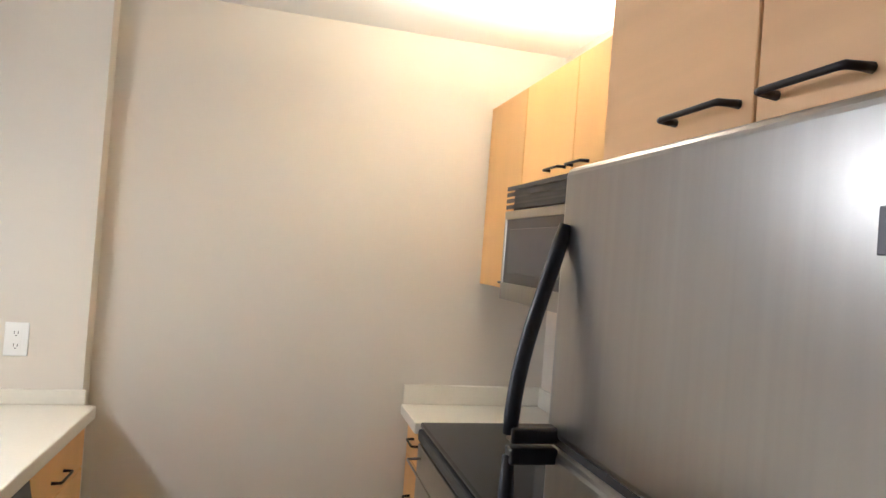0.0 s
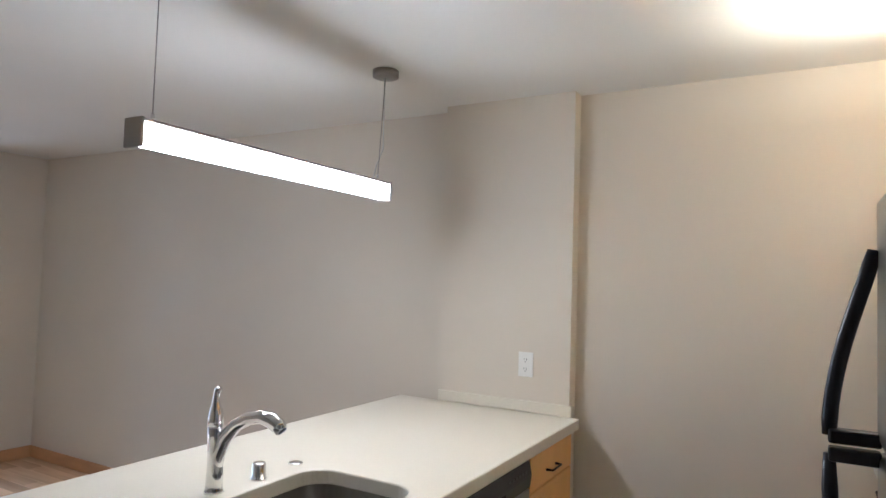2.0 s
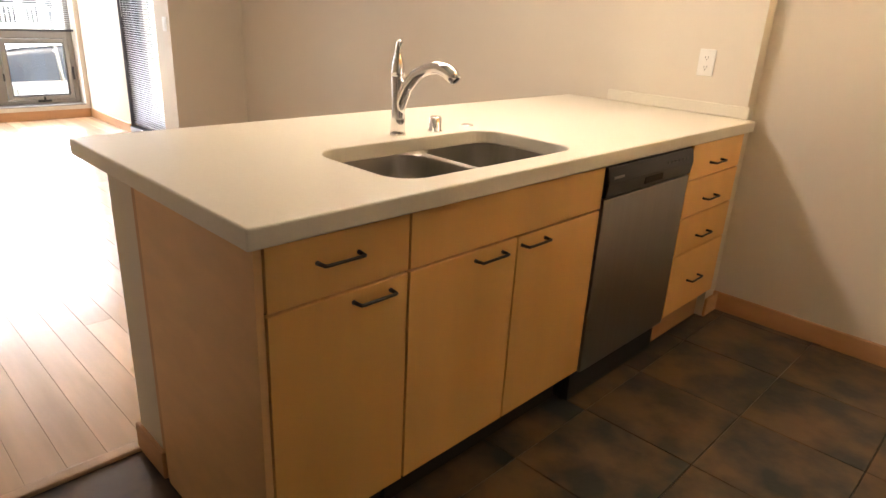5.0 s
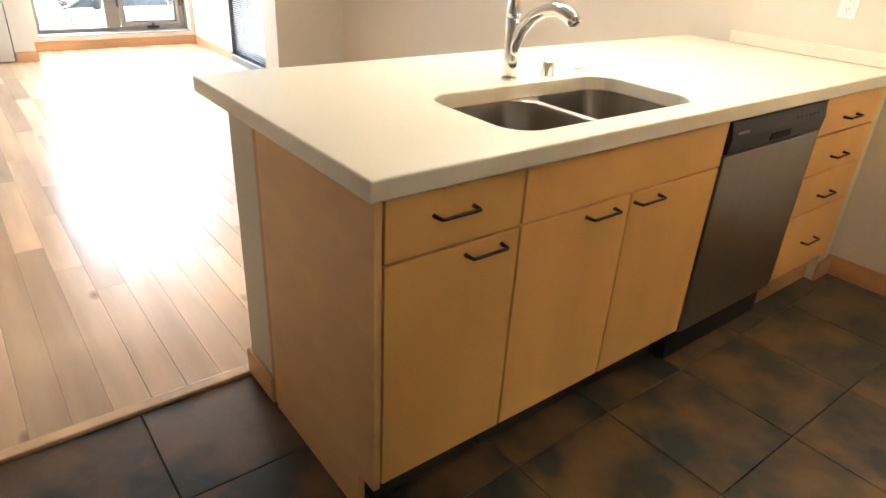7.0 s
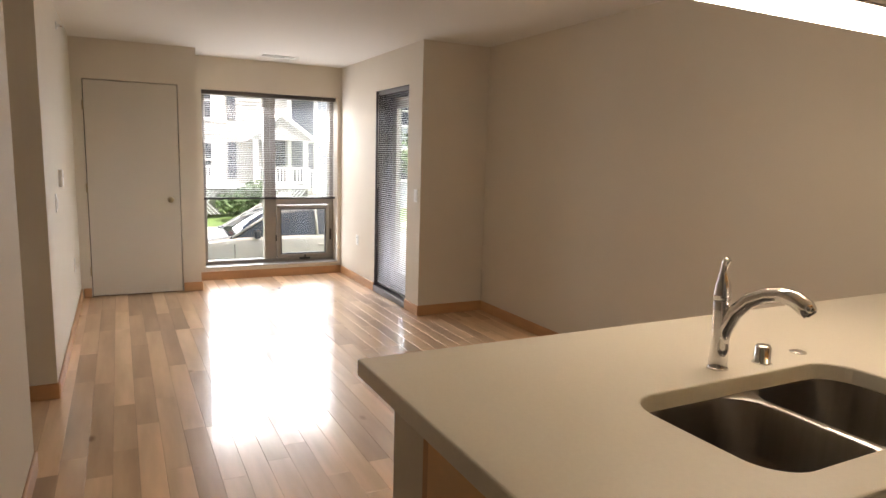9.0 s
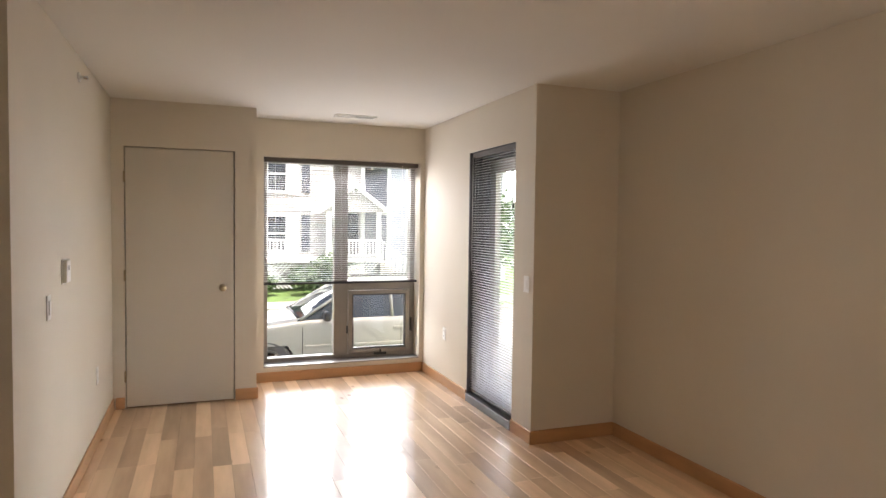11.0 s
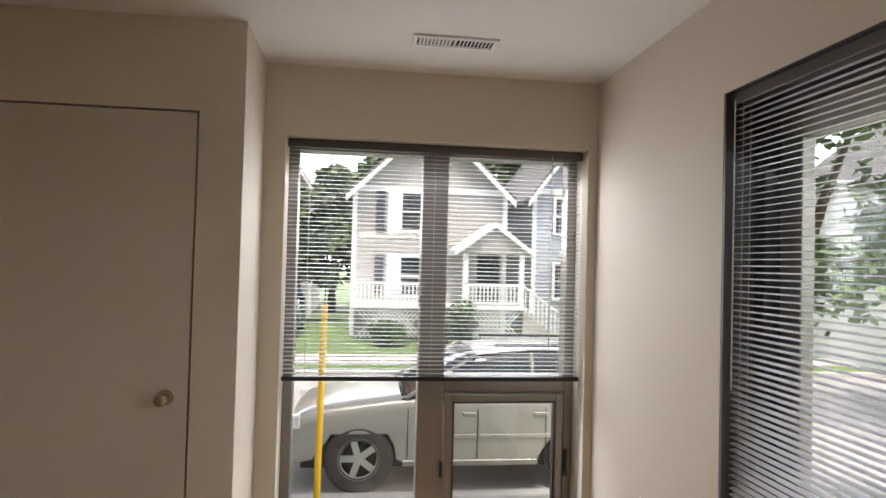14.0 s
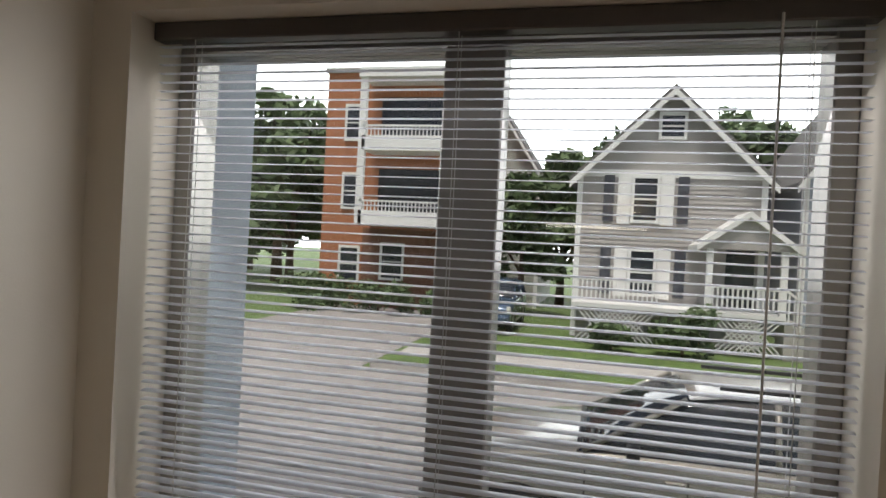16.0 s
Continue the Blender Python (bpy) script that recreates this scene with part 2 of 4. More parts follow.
# ---- walls, ceiling ----
H = 2.45
FZ = -0.042  # floor level
N1, N2, FIN = 3.035, 3.06, 2.95
structure(boxes("wall_north", [((-0.165, N1, FZ), (1.75, N1 + 0.2, H)), ((-0.865, FIN, FZ), (-0.165, N1 + 0.2, H)), ((-0.735, 2.886, FZ), (-0.150, FIN + 0.01, 0.867)), ((-4.82, N2, FZ), (-0.865, N2 + 0.11, H))], PAINT), "off-white painted wall with a shallow pier")
structure(boxes("wall_jut", [((-4.96, 2.383, FZ), (-4.82, N2 + 0.11, H))], PAINT), "off-white painted return wall")
structure(boxes("wall_balcony_side", [((-5.117, 2.383, FZ), (-4.96, 2.66, H)), ((-5.977, 2.383, 2.09), (-5.117, 2.66, H)), ((-7.42, 2.383, FZ), (-5.977, 2.66, H))], PAINT), "off-white painted wall with a door opening")
structure(boxes("wall_window", [((-7.42, 0.68, 0.10), (-7.145, 0.785, H)), ((-7.42, 2.335, 0.10), (-7.145, 2.383, H)), ((-7.42, 0.785, 2.10), (-7.145, 2.335, H)), ((-7.42, 0.68, FZ), (-7.145, 2.383, 0.10))], PAINT), "off-white painted wall round a tall window")
structure(boxes("wall_closet", [((-6.73, -0.43, FZ), (-6.61, -0.338, H)), ((-6.73, 0.503, FZ), (-6.61, 0.68, H)), ((-6.73, -0.338, 2.075), (-6.61, 0.503, H)), ((-7.42, 0.56, FZ), (-6.73, 0.68, H)), ((-7.42, -0.6, FZ), (-7.3, 0.56, H))], PAINT), "off-white painted closet wall")
structure(boxes("wall_south", [((-6.73, -0.58, FZ), (-3.79, -0.43, H)), ((-2.84, -0.60, FZ), (-0.6, -0.455, H)), ((-4.2, -2.1, FZ), (-3.79, -0.58, H)), ((-2.84, -2.1, FZ), (-2.7, -0.60, H)), ((-4.2, -2.2, FZ), (-2.7, -2.1, H))], PAINT), "off-white painted wall with a hall opening")
structure(boxes("wall_entry", [((-0.72, -1.9, FZ), (-0.6, -0.60, H)), ((-0.72, -2.02, FZ), (1.75, -1.9, H))], PAINT), "off-white painted entry wall")
structure(boxes("wall_east", [((1.63, -1.9, FZ), (1.75, N1, H))], PAINT), "off-white painted kitchen wall")
structure(boxes("ceiling", [((-7.42, -2.2, H), (1.75, 3.21, H + 0.15))], CEIL), "white painted ceiling")
structure(boxes("subfloor", [((-7.42, -2.2, FZ - 0.2), (1.75, 3.21, FZ - 0.012))], GROUT), "dark sub-floor")


def baseboard(lo, hi):
    structure(box("baseboard", lo, hi, BASE, bevel=0.004, seg=1), "orange-stained wooden baseboard")


B, T = FZ + 0.095, 0.014
for lo, hi in (
    ((-0.164, N1 - T, FZ), (1.03, N1, B)), ((-0.150, 2.886, FZ), (-0.150 + T, N1 - T, B)),
    ((-4.80, N2 - T, FZ), (-0.94, N2, B)), ((-4.82, 2.383, FZ), (-4.82 + T, N2, B)),
    ((-5.117, 2.383 - T, FZ), (-4.82 + T, 2.383, B)), ((-7.145, 2.383 - T, FZ), (-5.977, 2.383, B)),
    ((-7.145, 0.68, FZ), (-7.145 + T, 2.368, B)), ((-7.13, 0.68, FZ), (-6.60, 0.694, B)), ((-6.61, 0.507, FZ), (-6.61 + T, 0.68, B)),
    ((-6.61, -0.41, FZ), (-6.61 + T, -0.342, B)), ((-6.6, -0.43, FZ), (-3.79, -0.43 + T, B)), ((-3.79, -1.2, FZ), (-3.79 + T, -0.418, B)),
    ((-2.84, -0.455, FZ), (-0.6, -0.455 + T, B)), ((-2.855, -1.2, FZ), (-2.84, -0.441, B)),
):
    baseboard(lo, hi)
structure(box("threshold", (-0.945, -0.44, FZ - 0.008), (-0.90, 0.50, FZ + 0.012), MAPLE, bevel=0.005), "pale wooden threshold strip")


# ---- closet door ----
def closet_door():
    d = empty("closet_door", "flat off-white closet door, closed, with round knob", "door", (-6.61, 0.08, 0))
    box("panel", (-6.66, -0.330, FZ + 0.010), (-6.614, 0.495, 2.068), DOOR, bevel=0.002).parent = d
    boxes("jamb_gap", [((-6.70, -0.337, FZ), (-6.67, 0.502, 2.074))], GAP).parent = d
    bm = bmesh.new()
    for r0, x0, x1 in ((0.032, -6.614, -6.606), (0.011, -6.606, -6.575), (0.027, -6.578, -6.548)):
        m = Matrix.Translation(((x0 + x1) / 2, 0.408, 0.922)) @ Matrix.Rotation(math.pi / 2, 4, "Y")
        bmesh.ops.create_cone(bm, cap_ends=True, segments=24, radius1=r0, radius2=r0 * 0.85, depth=x1 - x0, matrix=m)
    tagged(mesh_ob("knob", bm, BRASS, d, True), "satin brass knob")
    for z in (0.22, 1.04, 1.83):
        tube("hinge", [(-6.606, -0.338, z - 0.045), (-6.606, -0.338, z + 0.045)], 0.008, BRASS, d, 8)
    for o in d.children:
        o.matrix_parent_inverse = Matrix.Translation(d.location).inverted()
    return d


closet_door()


# ---- window with awning sash ----
def fix_parent(d):
    bpy.context.view_layer.update()
    for o in d.children_recursive:
        if o.parent == d:
            o.matrix_parent_inverse = Matrix.Translation(d.location).inverted()


def big_window():
    d = empty("window_1", "tall aluminium window with fixed panes and awning sash", "window", (-7.35, 1.56, 0.10))
    tagged(d, kind="structure")
    y0, y1, z0, z1, xa, xb = 0.785, 2.335, 0.10, 2.10, -7.42, -7.32
    boxes("frame", [((xa, y0, z0), (xb, y0 + 0.05, z1)), ((xa, y1 - 0.05, z0), (xb, y1, z1)), ((xa, y0 + 0.05, z1 - 0.045), (xb, y1 - 0.05, z1)), ((xa, y0 + 0.05, z0), (xb, y1 - 0.05, z0 + 0.045)),
                    ((xa, 1.485, z0 + 0.045), (xb, 1.625, z1 - 0.045)), ((xa, 1.625, 0.80), (xb, y1 - 0.05, 0.89))], ALU, d, 0.004, 1)
    box("pane", (-7.38, y0 + 0.05, z0 + 0.045), (-7.372, 1.485, z1 - 0.045), GLASS, d).visible_shadow = False
    box("pane", (-7.38, 1.625, 0.89), (-7.372, y1 - 0.05, z1 - 0.045), GLASS, d).visible_shadow = False
    a0, a1, b0, b1 = 1.632, 2.278, 0.15, 0.794
    boxes("sash", [((-7.36, a0, b0), (-7.30, a0 + 0.04, b1)), ((-7.36, a1 - 0.04, b0), (-7.30, a1, b1)), ((-7.36, a0 + 0.04, b0), (-7.30, a1 - 0.04, b0 + 0.04)), ((-7.36, a0 + 0.04, b1 - 0.04), (-7.30, a1 - 0.04, b1))], ALU, d, 0.003, 1)
    boxes("sash_bead", [((-7.345, a0 + 0.041, b0 + 0.041), (-7.31, a0 + 0.052, b1 - 0.041)), ((-7.345, a1 - 0.052, b0 + 0.041), (-7.31, a1 - 0.041, b1 - 0.041)), ((-7.345, a0 + 0.053, b0 + 0.041), (-7.31, a1 - 0.053, b0 + 0.056)), ((-7.345, a0 + 0.053, b1 - 0.052), (-7.31, a1 - 0.053, b1 - 0.041))], ALUDARK, d)
    box("pane", (-7.335, a0 + 0.04, b0 + 0.04), (-7.328, a1 - 0.04, b1 - 0.04), GLASS, d).visible_shadow = False
    tagged(boxes("crank_handle", [((-7.32, 1.90, 0.125), (-7.285, 2.03, 0.15)), ((-7.29, 1.955, 0.145), (-7.262, 1.972, 0.185))], BLACK, d, 0.004, 1), "black crank")
    boxes("latch", [((-7.30, 2.282, 0.36), (-7.28, 2.30, 0.50)), ((-7.285, 2.285, 0.36), (-7.265, 2.297, 0.39))], BLACK, d, 0.003, 1)
    boxes("latch", [((-7.30, 1.607, 0.36), (-7.28, 1.622, 0.44))], BLACK, d, 0.003, 1)
    tagged(boxes("sill", [((-7.32, y0, z0 - 0.004), (-7.14, y1, z0 + 0.006))], ALU, d), "pale metal sill")
    fix_parent(d)


big_window()


def slat_mesh(length, along):
    bm = bmesh.new()
    w, n = 0.0125, 4
    rows = []
    for e in (-length / 2, length / 2):
        rows.append([])
        for k in range(n + 1):
            u = -w + 2 * w * k / n
            z = 0.0018 * (1 - (u / w) ** 2)
            rows[-1].append((e, u, z))
    for dz in (0.0, 0.0007):
        A = [[bm.verts.new((e, u, z + dz) if along == "x" else (u, e, z + dz)) for e, u, z in r] for r in rows]
        for k in range(n):
            bm.faces.new((A[0][k], A[1][k], A[1][k + 1], A[0][k + 1]))
    me = bpy.data.meshes.new("slat")
    bm.to_mesh(me)
    bm.free()
    me.materials.append(SLAT)
    return me


def blind(along, c, half, ztop, zbot, tilt, label, ladders, wand):
    d = empty("venetian_blind", label, "blind", (c[0], c[1], ztop))
    me = slat_mesh(2 * half - 0.012, along)
    z, k = ztop - 0.055, 0
    while z > zbot + 0.02:
        o = new("slat", me)
        o.parent = d
        o.location = (0, 0, z - ztop)
        o.rotation_euler = (radians(tilt + random.uniform(-1.5, 1.5)), 0, 0) if along == "x" else (0, radians(tilt + random.uniform(-1.5, 1.5)), 0)
        z -= 0.0213
    def bx(name, e0, e1, u0, u1, z0, z1, mat, bev=0.003):
        return box(name, (e0, u0, z0) if along == "x" else (u0, e0, z0), (e1, u1, z1) if along == "x" else (u1, e1, z1), mat, d, bev, 1)
    bx("headrail", -half, half, -0.02, 0.02, -0.042, 0.0, RAIL)
    bx("bottom_bar", -half, half, -0.014, 0.014, zbot - ztop, zbot - ztop + 0.022, RAILDARK)
    for e in ladders:
        for u in (-0.0135, 0.0135):
            bx("ladder_cord", e - 0.0008, e + 0.0008, u - 0.0006, u + 0.0006, zbot - ztop + 0.02, -0.04, CORD, 0)
    e, zl = wand
    p = (lambda z: (e, -0.028, z)) if along == "x" else (lambda z: (0.028, e, z))
    tube("tilt_wand", [p(-0.03), p(zl)], 0.0026, CORD, d, 8)
    return d


blind("y", (-7.235, 1.56), 0.772, 2.098, 0.876, 5, "raised pale venetian blind with dark bottom bar", (-0.66, -0.02, 0.66), (0.60, -1.05))
d2 = blind("x", (-5.547, 2.425), 0.427, 2.088, 0.045, 7, "lowered grey venetian blind over a glass door", (-0.36, 0.36), (-0.385, -1.0))
tube("pull_cord", [(0.37, -0.025, -0.04), (0.37, -0.025, -0.44)], 0.0015, CORD, d2, 6)
tube("cord_tassel", [(0.37, -0.025, -0.44), (0.37, -0.025, -0.455), (0.37, -0.025, -0.48)], [0.004, 0.008, 0.007], BLACK, d2, 8)


def glass_door():
    d = empty("door_1", "dark framed glass balcony door, closed", "door", (-5.547, 2.55, 0))
    tagged(d, kind="structure")
    x0, x1 = -5.977, -5.117
    boxes("frame", [((x0, 2.50, FZ), (x0 + 0.06, 2.66, 2.09)), ((x1 - 0.06, 2.50, FZ), (x1, 2.66, 2.09)), ((x0 + 0.06, 2.50, 2.03), (x1 - 0.06, 2.66, 2.09)), ((x0 + 0.06, 2.50, FZ), (x1 - 0.06, 2.66, 0.05))], ALUDARK, d, 0.004, 1)
    boxes("leaf_frame", [((x0 + 0.065, 2.55, 0.055), (x0 + 0.17, 2.60, 2.025)), ((x1 - 0.17, 2.55, 0.055), (x1 - 0.065, 2.60, 2.025)), ((x0 + 0.17, 2.55, 1.92), (x1 - 0.17, 2.60, 2.025)), ((x0 + 0.17, 2.55, 0.055), (x1 - 0.17, 2.60, 0.20))], ALU, d, 0.004, 1)
    box("pane", (x0 + 0.17, 2.572, 0.20), (x1 - 0.17, 2.58, 1.92), GLASS, d).visible_shadow = False
    boxes("lining", [((x0, 2.384, 0.03), (x0 + 0.012, 2.50, 2.088)), ((x0 + 0.012, 2.384, 2.089), (x1, 2.50, 2.0895))], ALUDARK, d)
    box("threshold_plate", (x0 + 0.002, 2.37, FZ), (x1 - 0.002, 2.50, 0.03), ALUDARK, d, 0.004, 1)
    fix_parent(d)


glass_door()


# ---- ceiling vent, plates ----
def vent():
    d = empty("ceiling_vent", "white metal ceiling air vent with slots", "vent", (-6.67, 1.545, H))
    boxes("frame", [((-6.74, 1.36, H - 0.010), (-6.60, 1.38, H)), ((-6.74, 1.71, H - 0.010), (-6.60, 1.73, H)), ((-6.74, 1.38, H - 0.010), (-6.715, 1.71, H)), ((-6.625, 1.38, H - 0.010), (-6.60, 1.71, H)), ((-6.715, 1.54, H - 0.010), (-6.625, 1.55, H))], PLATE, d, 0.002, 1)
    box("duct", (-6.715, 1.38, H - 0.002), (-6.625, 1.71, H - 0.0005), GAP, d)
    for k in range(20):
        y = 1.388 + k * 0.0163
        if abs(y - 1.545) > 0.012:
            tilt = 0.006 if y < 1.545 else -0.006
            extrude_profile("slat", [(y, H - 0.003), (y + 0.004, H - 0.003), (y + 0.004 + tilt, H - 0.010), (y + tilt, H - 0.010)], -6.714, -6.626, PLATE, d)
    fix_parent(d)


vent()


def plate(name, label, cat, centre, normal, w=0.075, h=0.118, kind="outlet"):
    """A wall plate: normal is the axis and sign that it faces."""
    d = empty(name, label, cat, centre)
    ax, sg = normal
    def bx(n, u0, u1, z0, z1, d0, d1, mat, bev=0.002):
        lo, hi = sorted((sg * d0, sg * d1))
        box(n, (u0, lo, z0) if ax == "y" else (lo, u0, z0), (u1, hi, z1) if ax == "y" else (hi, u1, z1), mat, d, bev, 1)
    bx("cover", -w / 2, w / 2, -h / 2, h / 2, 0, 0.006, PLATE)
    if kind == "outlet":
        for zc in (-0.022, 0.022):
            bx("socket", -0.016, 0.016, zc - 0.015, zc + 0.015, 0.006, 0.008, PLATE, 0)
            for u in (-0.007, 0.005):
                bx("slot", u, u + 0.002, zc - 0.003, zc + 0.007, 0.008, 0.0084, GAP, 0)
            bx("slot", -0.002, 0.002, zc - 0.011, zc - 0.007, 0.008, 0.0084, GAP, 0)
    elif kind == "switch":
        bx("rocker", -0.017, 0.017, -0.034, 0.034, 0.006, 0.011, PLATE, 0.002)
    elif kind == "thermostat":
        bx("housing", -w / 2 + 0.006, w / 2 - 0.006, -h / 2 + 0.006, h / 2 - 0.006, 0.006, 0.026, PLATE, 0.004)
        bx("display", -0.02, 0.02, 0.005, 0.03, 0.026, 0.0265, ALU, 0)


plate("outlet", "white double power outlet on the wall above counter", "outlet", (-0.385, FIN, 1.136), ("y", -1))
plate("outlet", "white double power outlet on the wall", "outlet", (-6.525, 2.383, 0.45), ("y", -1))
plate("outlet", "white double power outlet on the wall", "outlet", (-5.815, -0.43, 0.42), ("y", 1))
plate("light_switch", "white rocker light switch on the wall", "switch", (-4.915, 2.383, 1.07), ("y", -1), kind="switch")
plate("light_switch", "white rocker light switch on the wall", "switch", (-4.39, -0.43, 1.07), ("y", 1), kind="switch")
plate("thermostat", "pale wall thermostat with small display", "thermostat", (-4.75, -0.43, 1.215), ("y", 1), 0.11, 0.13, "thermostat")
det = empty("sprinkler_head", "small white sidewall sprinkler head", "sprinkler", (-5.234, -0.43, 2.32))
tube("rosette", [(0, 0, 0), (0, 0.012, 0)], [0.03, 0.026], PLATE, det, 16)
tube("nozzle", [(0, 0.012, 0), (0, 0.05, 0)], [0.010, 0.012], CHROME, det, 10)


# ---- peninsula ----
def pull(parent, a, b, out, mat=IRON):
    """A bar handle from foot a to foot b, standing out along out."""
    a, b, o = Vector(a), Vector(b), Vector(out)
    d = (b - a).normalized()
    pts = [a, a + o * 0.55 + d * 0.001, a + o * 0.96 + d * 0.003, a + o + d * 0.009]
    pts += [a + o + d * 0.03 + (b - a - d * 0.06) * k / 4 for k in range(1, 4)]
    pts += [b + o - d * 0.009, b + o * 0.96 - d * 0.003, b + o * 0.55 - d * 0.001, b]
    r = [0.0055, 0.0045, 0.0045, 0.0042, 0.004, 0.004, 0.004, 0.0042, 0.0045, 0.0045, 0.0055]
    return tagged(tube("handle", pts, r, mat, parent, 8), "black iron bar handle")


XF = -0.130


def front(parent, name, y0, y1, z0, z1, handle=None, mat=CABINET):
    p = box(name, (XF - 0.018, y0 + 0.0022, z0 + 0.0022), (XF, y1 - 0.0022, z1 - 0.0022), mat, parent, 0.0015, 1)
    if handle:
        pull(p, (XF, handle[0], handle[2]), (XF, handle[1], handle[2]), (0.027, 0, 0))


structure(boxes("pony_wall", [((-0.905, 0.512, FZ), (-0.735, FIN, 0.868))], PAINT), "white painted low wall carrying the counter")
baseboard((-0.919, 0.498, FZ), (-0.72, 0.512, B))
baseboard((-0.919, 0.512, FZ), (-0.905, FIN, B))
c1 = empty("base_cabinet", "maple drawer and door cabinet under the counter", "cabinet", (0, 0, 0), "kitchen base cabinets")
# carcasses and plinths coloured near black for the shade around the fronts
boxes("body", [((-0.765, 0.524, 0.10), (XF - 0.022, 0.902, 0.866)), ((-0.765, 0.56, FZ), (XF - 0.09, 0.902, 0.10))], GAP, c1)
extrude_profile("end_panel", [(-0.70, FZ), (XF - 0.075, FZ), (XF - 0.075, 0.10), (XF - 0.003, 0.10), (XF - 0.003, 0.868), (-0.70, 0.868)], 0.504, 0.522, CABFLAT, c1, "y")
box("filler", (-0.735, 0.509, FZ), (-0.701, 0.53, 0.868), BASE, c1)
front(c1, "drawer", 0.524, 0.902, 0.716, 0.861, (0.645, 0.752, 0.80))
front(c1, "door", 0.524, 0.902, 0.11, 0.714, (0.738, 0.845, 0.684))
c2 = empty("sink_cabinet", "maple two-door cabinet below the sink", "cabinet", (0, 0, 0), "kitchen base cabinets")
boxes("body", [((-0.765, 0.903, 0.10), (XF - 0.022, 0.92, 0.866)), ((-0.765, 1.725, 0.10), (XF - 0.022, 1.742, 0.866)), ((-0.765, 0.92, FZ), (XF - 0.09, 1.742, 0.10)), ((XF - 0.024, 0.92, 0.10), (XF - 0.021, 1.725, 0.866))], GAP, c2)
front(c2, "false_front", 0.904, 1.742, 0.716, 0.861)
front(c2, "door", 0.904, 1.315, 0.11, 0.714, (1.138, 1.25, 0.684))
front(c2, "door", 1.317, 1.742, 0.11, 0.714, (1.335, 1.445, 0.684))
c3 = empty("drawer_cabinet", "narrow maple cabinet with four drawers", "cabinet", (0, 0, 0), "kitchen base cabinets")
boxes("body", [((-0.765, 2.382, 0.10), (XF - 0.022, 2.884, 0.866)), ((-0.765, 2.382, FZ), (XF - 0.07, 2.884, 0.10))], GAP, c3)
for za, zb in ((0.716, 0.861), (0.556, 0.714), (0.39, 0.554), (0.11, 0.388)):
    zh = (za + zb) / 2 if zb - za < 0.2 else 0.262
    front(c3, "drawer", 2.384, 2.884, za, zb, (2.565, 2.675, zh - 0.018))
box("toe_kick", (XF - 0.07, 2.40, FZ), (XF - 0.055, 2.884, 0.098), BASE, c3)


def dishwasher():
    d = empty("dishwasher", "stainless dishwasher with black control panel", "dishwasher", (XF, 2.06, 0))
    boxes("body", [((-0.74, 1.748, FZ + 0.01), (XF - 0.03, 2.378, 0.862))], BLACK, d)
    tagged(box("door_panel", (XF - 0.03, 1.752, 0.10), (XF + 0.004, 2.374, 0.745), STEEL, d, 0.004), "brushed steel door")
    extrude_profile("control_panel", [(XF - 0.03, 0.75), (XF + 0.006, 0.75), (XF + 0.012, 0.80), (XF + 0.002, 0.853), (XF - 0.03, 0.853)], 1.752, 2.374, BLACK, d, "y", 0.003)
    box("grip_pocket", (XF + 0.0065, 2.0, 0.765), (XF + 0.0125, 2.13, 0.79), GAP, d, 0.002, 1)
    for k in range(6):
        box("button", (XF + 0.005, 2.16 + k * 0.03, 0.815), (XF + 0.0105, 2.178 + k * 0.03, 0.823), ALUDARK, d)
    box("badge", (XF + 0.006, 1.785, 0.812), (XF + 0.0108, 1.85, 0.820), ALU, d)
    box("toe_plate", (XF - 0.07, 1.752, FZ), (XF - 0.05, 2.374, 0.095), BLACK, d)
    fix_parent(d)


dishwasher()


def rounded_rect(x0, x1, y0, y1, r, n=6):
    out = []
    for cx, cy, a0 in ((x1 - r, y1 - r, 0), (x0 + r, y1 - r, 90), (x0 + r, y0 + r, 180), (x1 - r, y0 + r, 270)):
        out += [(cx + r * math.cos(radians(a0 + 90 * k / n)), cy + r * math.sin(radians(a0 + 90 * k / n))) for k in range(n + 1)]
    return out


SX0, SX1, SY0, SY1, SM = -0.600, -0.205, 0.945, 1.690, 1.338


def countertop():
    d = empty("counter_top", "cream quartz counter top with low backsplash", "counter", (0, 0, 0.87))
    bm = bmesh.new()
    outer = [(-1.10, 0.485), (-0.115, 0.485), (-0.115, 2.948), (-0.86, 2.948), (-0.868, 2.948), (-1.10, 2.948)]
    hole = rounded_rect(SX0, SX1, SY0, SY1, 0.09, 8)
    for z in (0.863, 0.910):
        vo = [bm.verts.new((x, y, z)) for x, y in outer]
        vh = [bm.verts.new((x, y, z)) for x, y in hole]
        eo = [bm.edges.new((vo[k], vo[(k + 1) % len(vo)])) for k in range(len(vo))]
        eh = [bm.edges.new((vh[k], vh[(k + 1) % len(vh)])) for k in range(len(vh))]
        bmesh.ops.triangle_fill(bm, edges=eo + eh, use_beauty=True)
        if z < 0.9:
            lo, lh = vo, vh
    for a, b in ((lo, vo), (lh, vh)):
        for k in range(len(a)):
            j = (k + 1) % len(a)
            bm.faces.new((a[k], a[j], b[j], b[k]))
    ob = mesh_ob("slab", bm, QUARTZ, d)
    bv = ob.modifiers.new("edge", "BEVEL")
    bv.width, bv.segments, bv.limit_method, bv.angle_limit = 0.005, 2, "ANGLE", radians(50)
    box("backsplash", (-0.862, 2.936, 0.911), (-0.150, FIN - 0.001, 0.965), QUARTZ, d, 0.003, 1)
    fix_parent(d)


countertop()


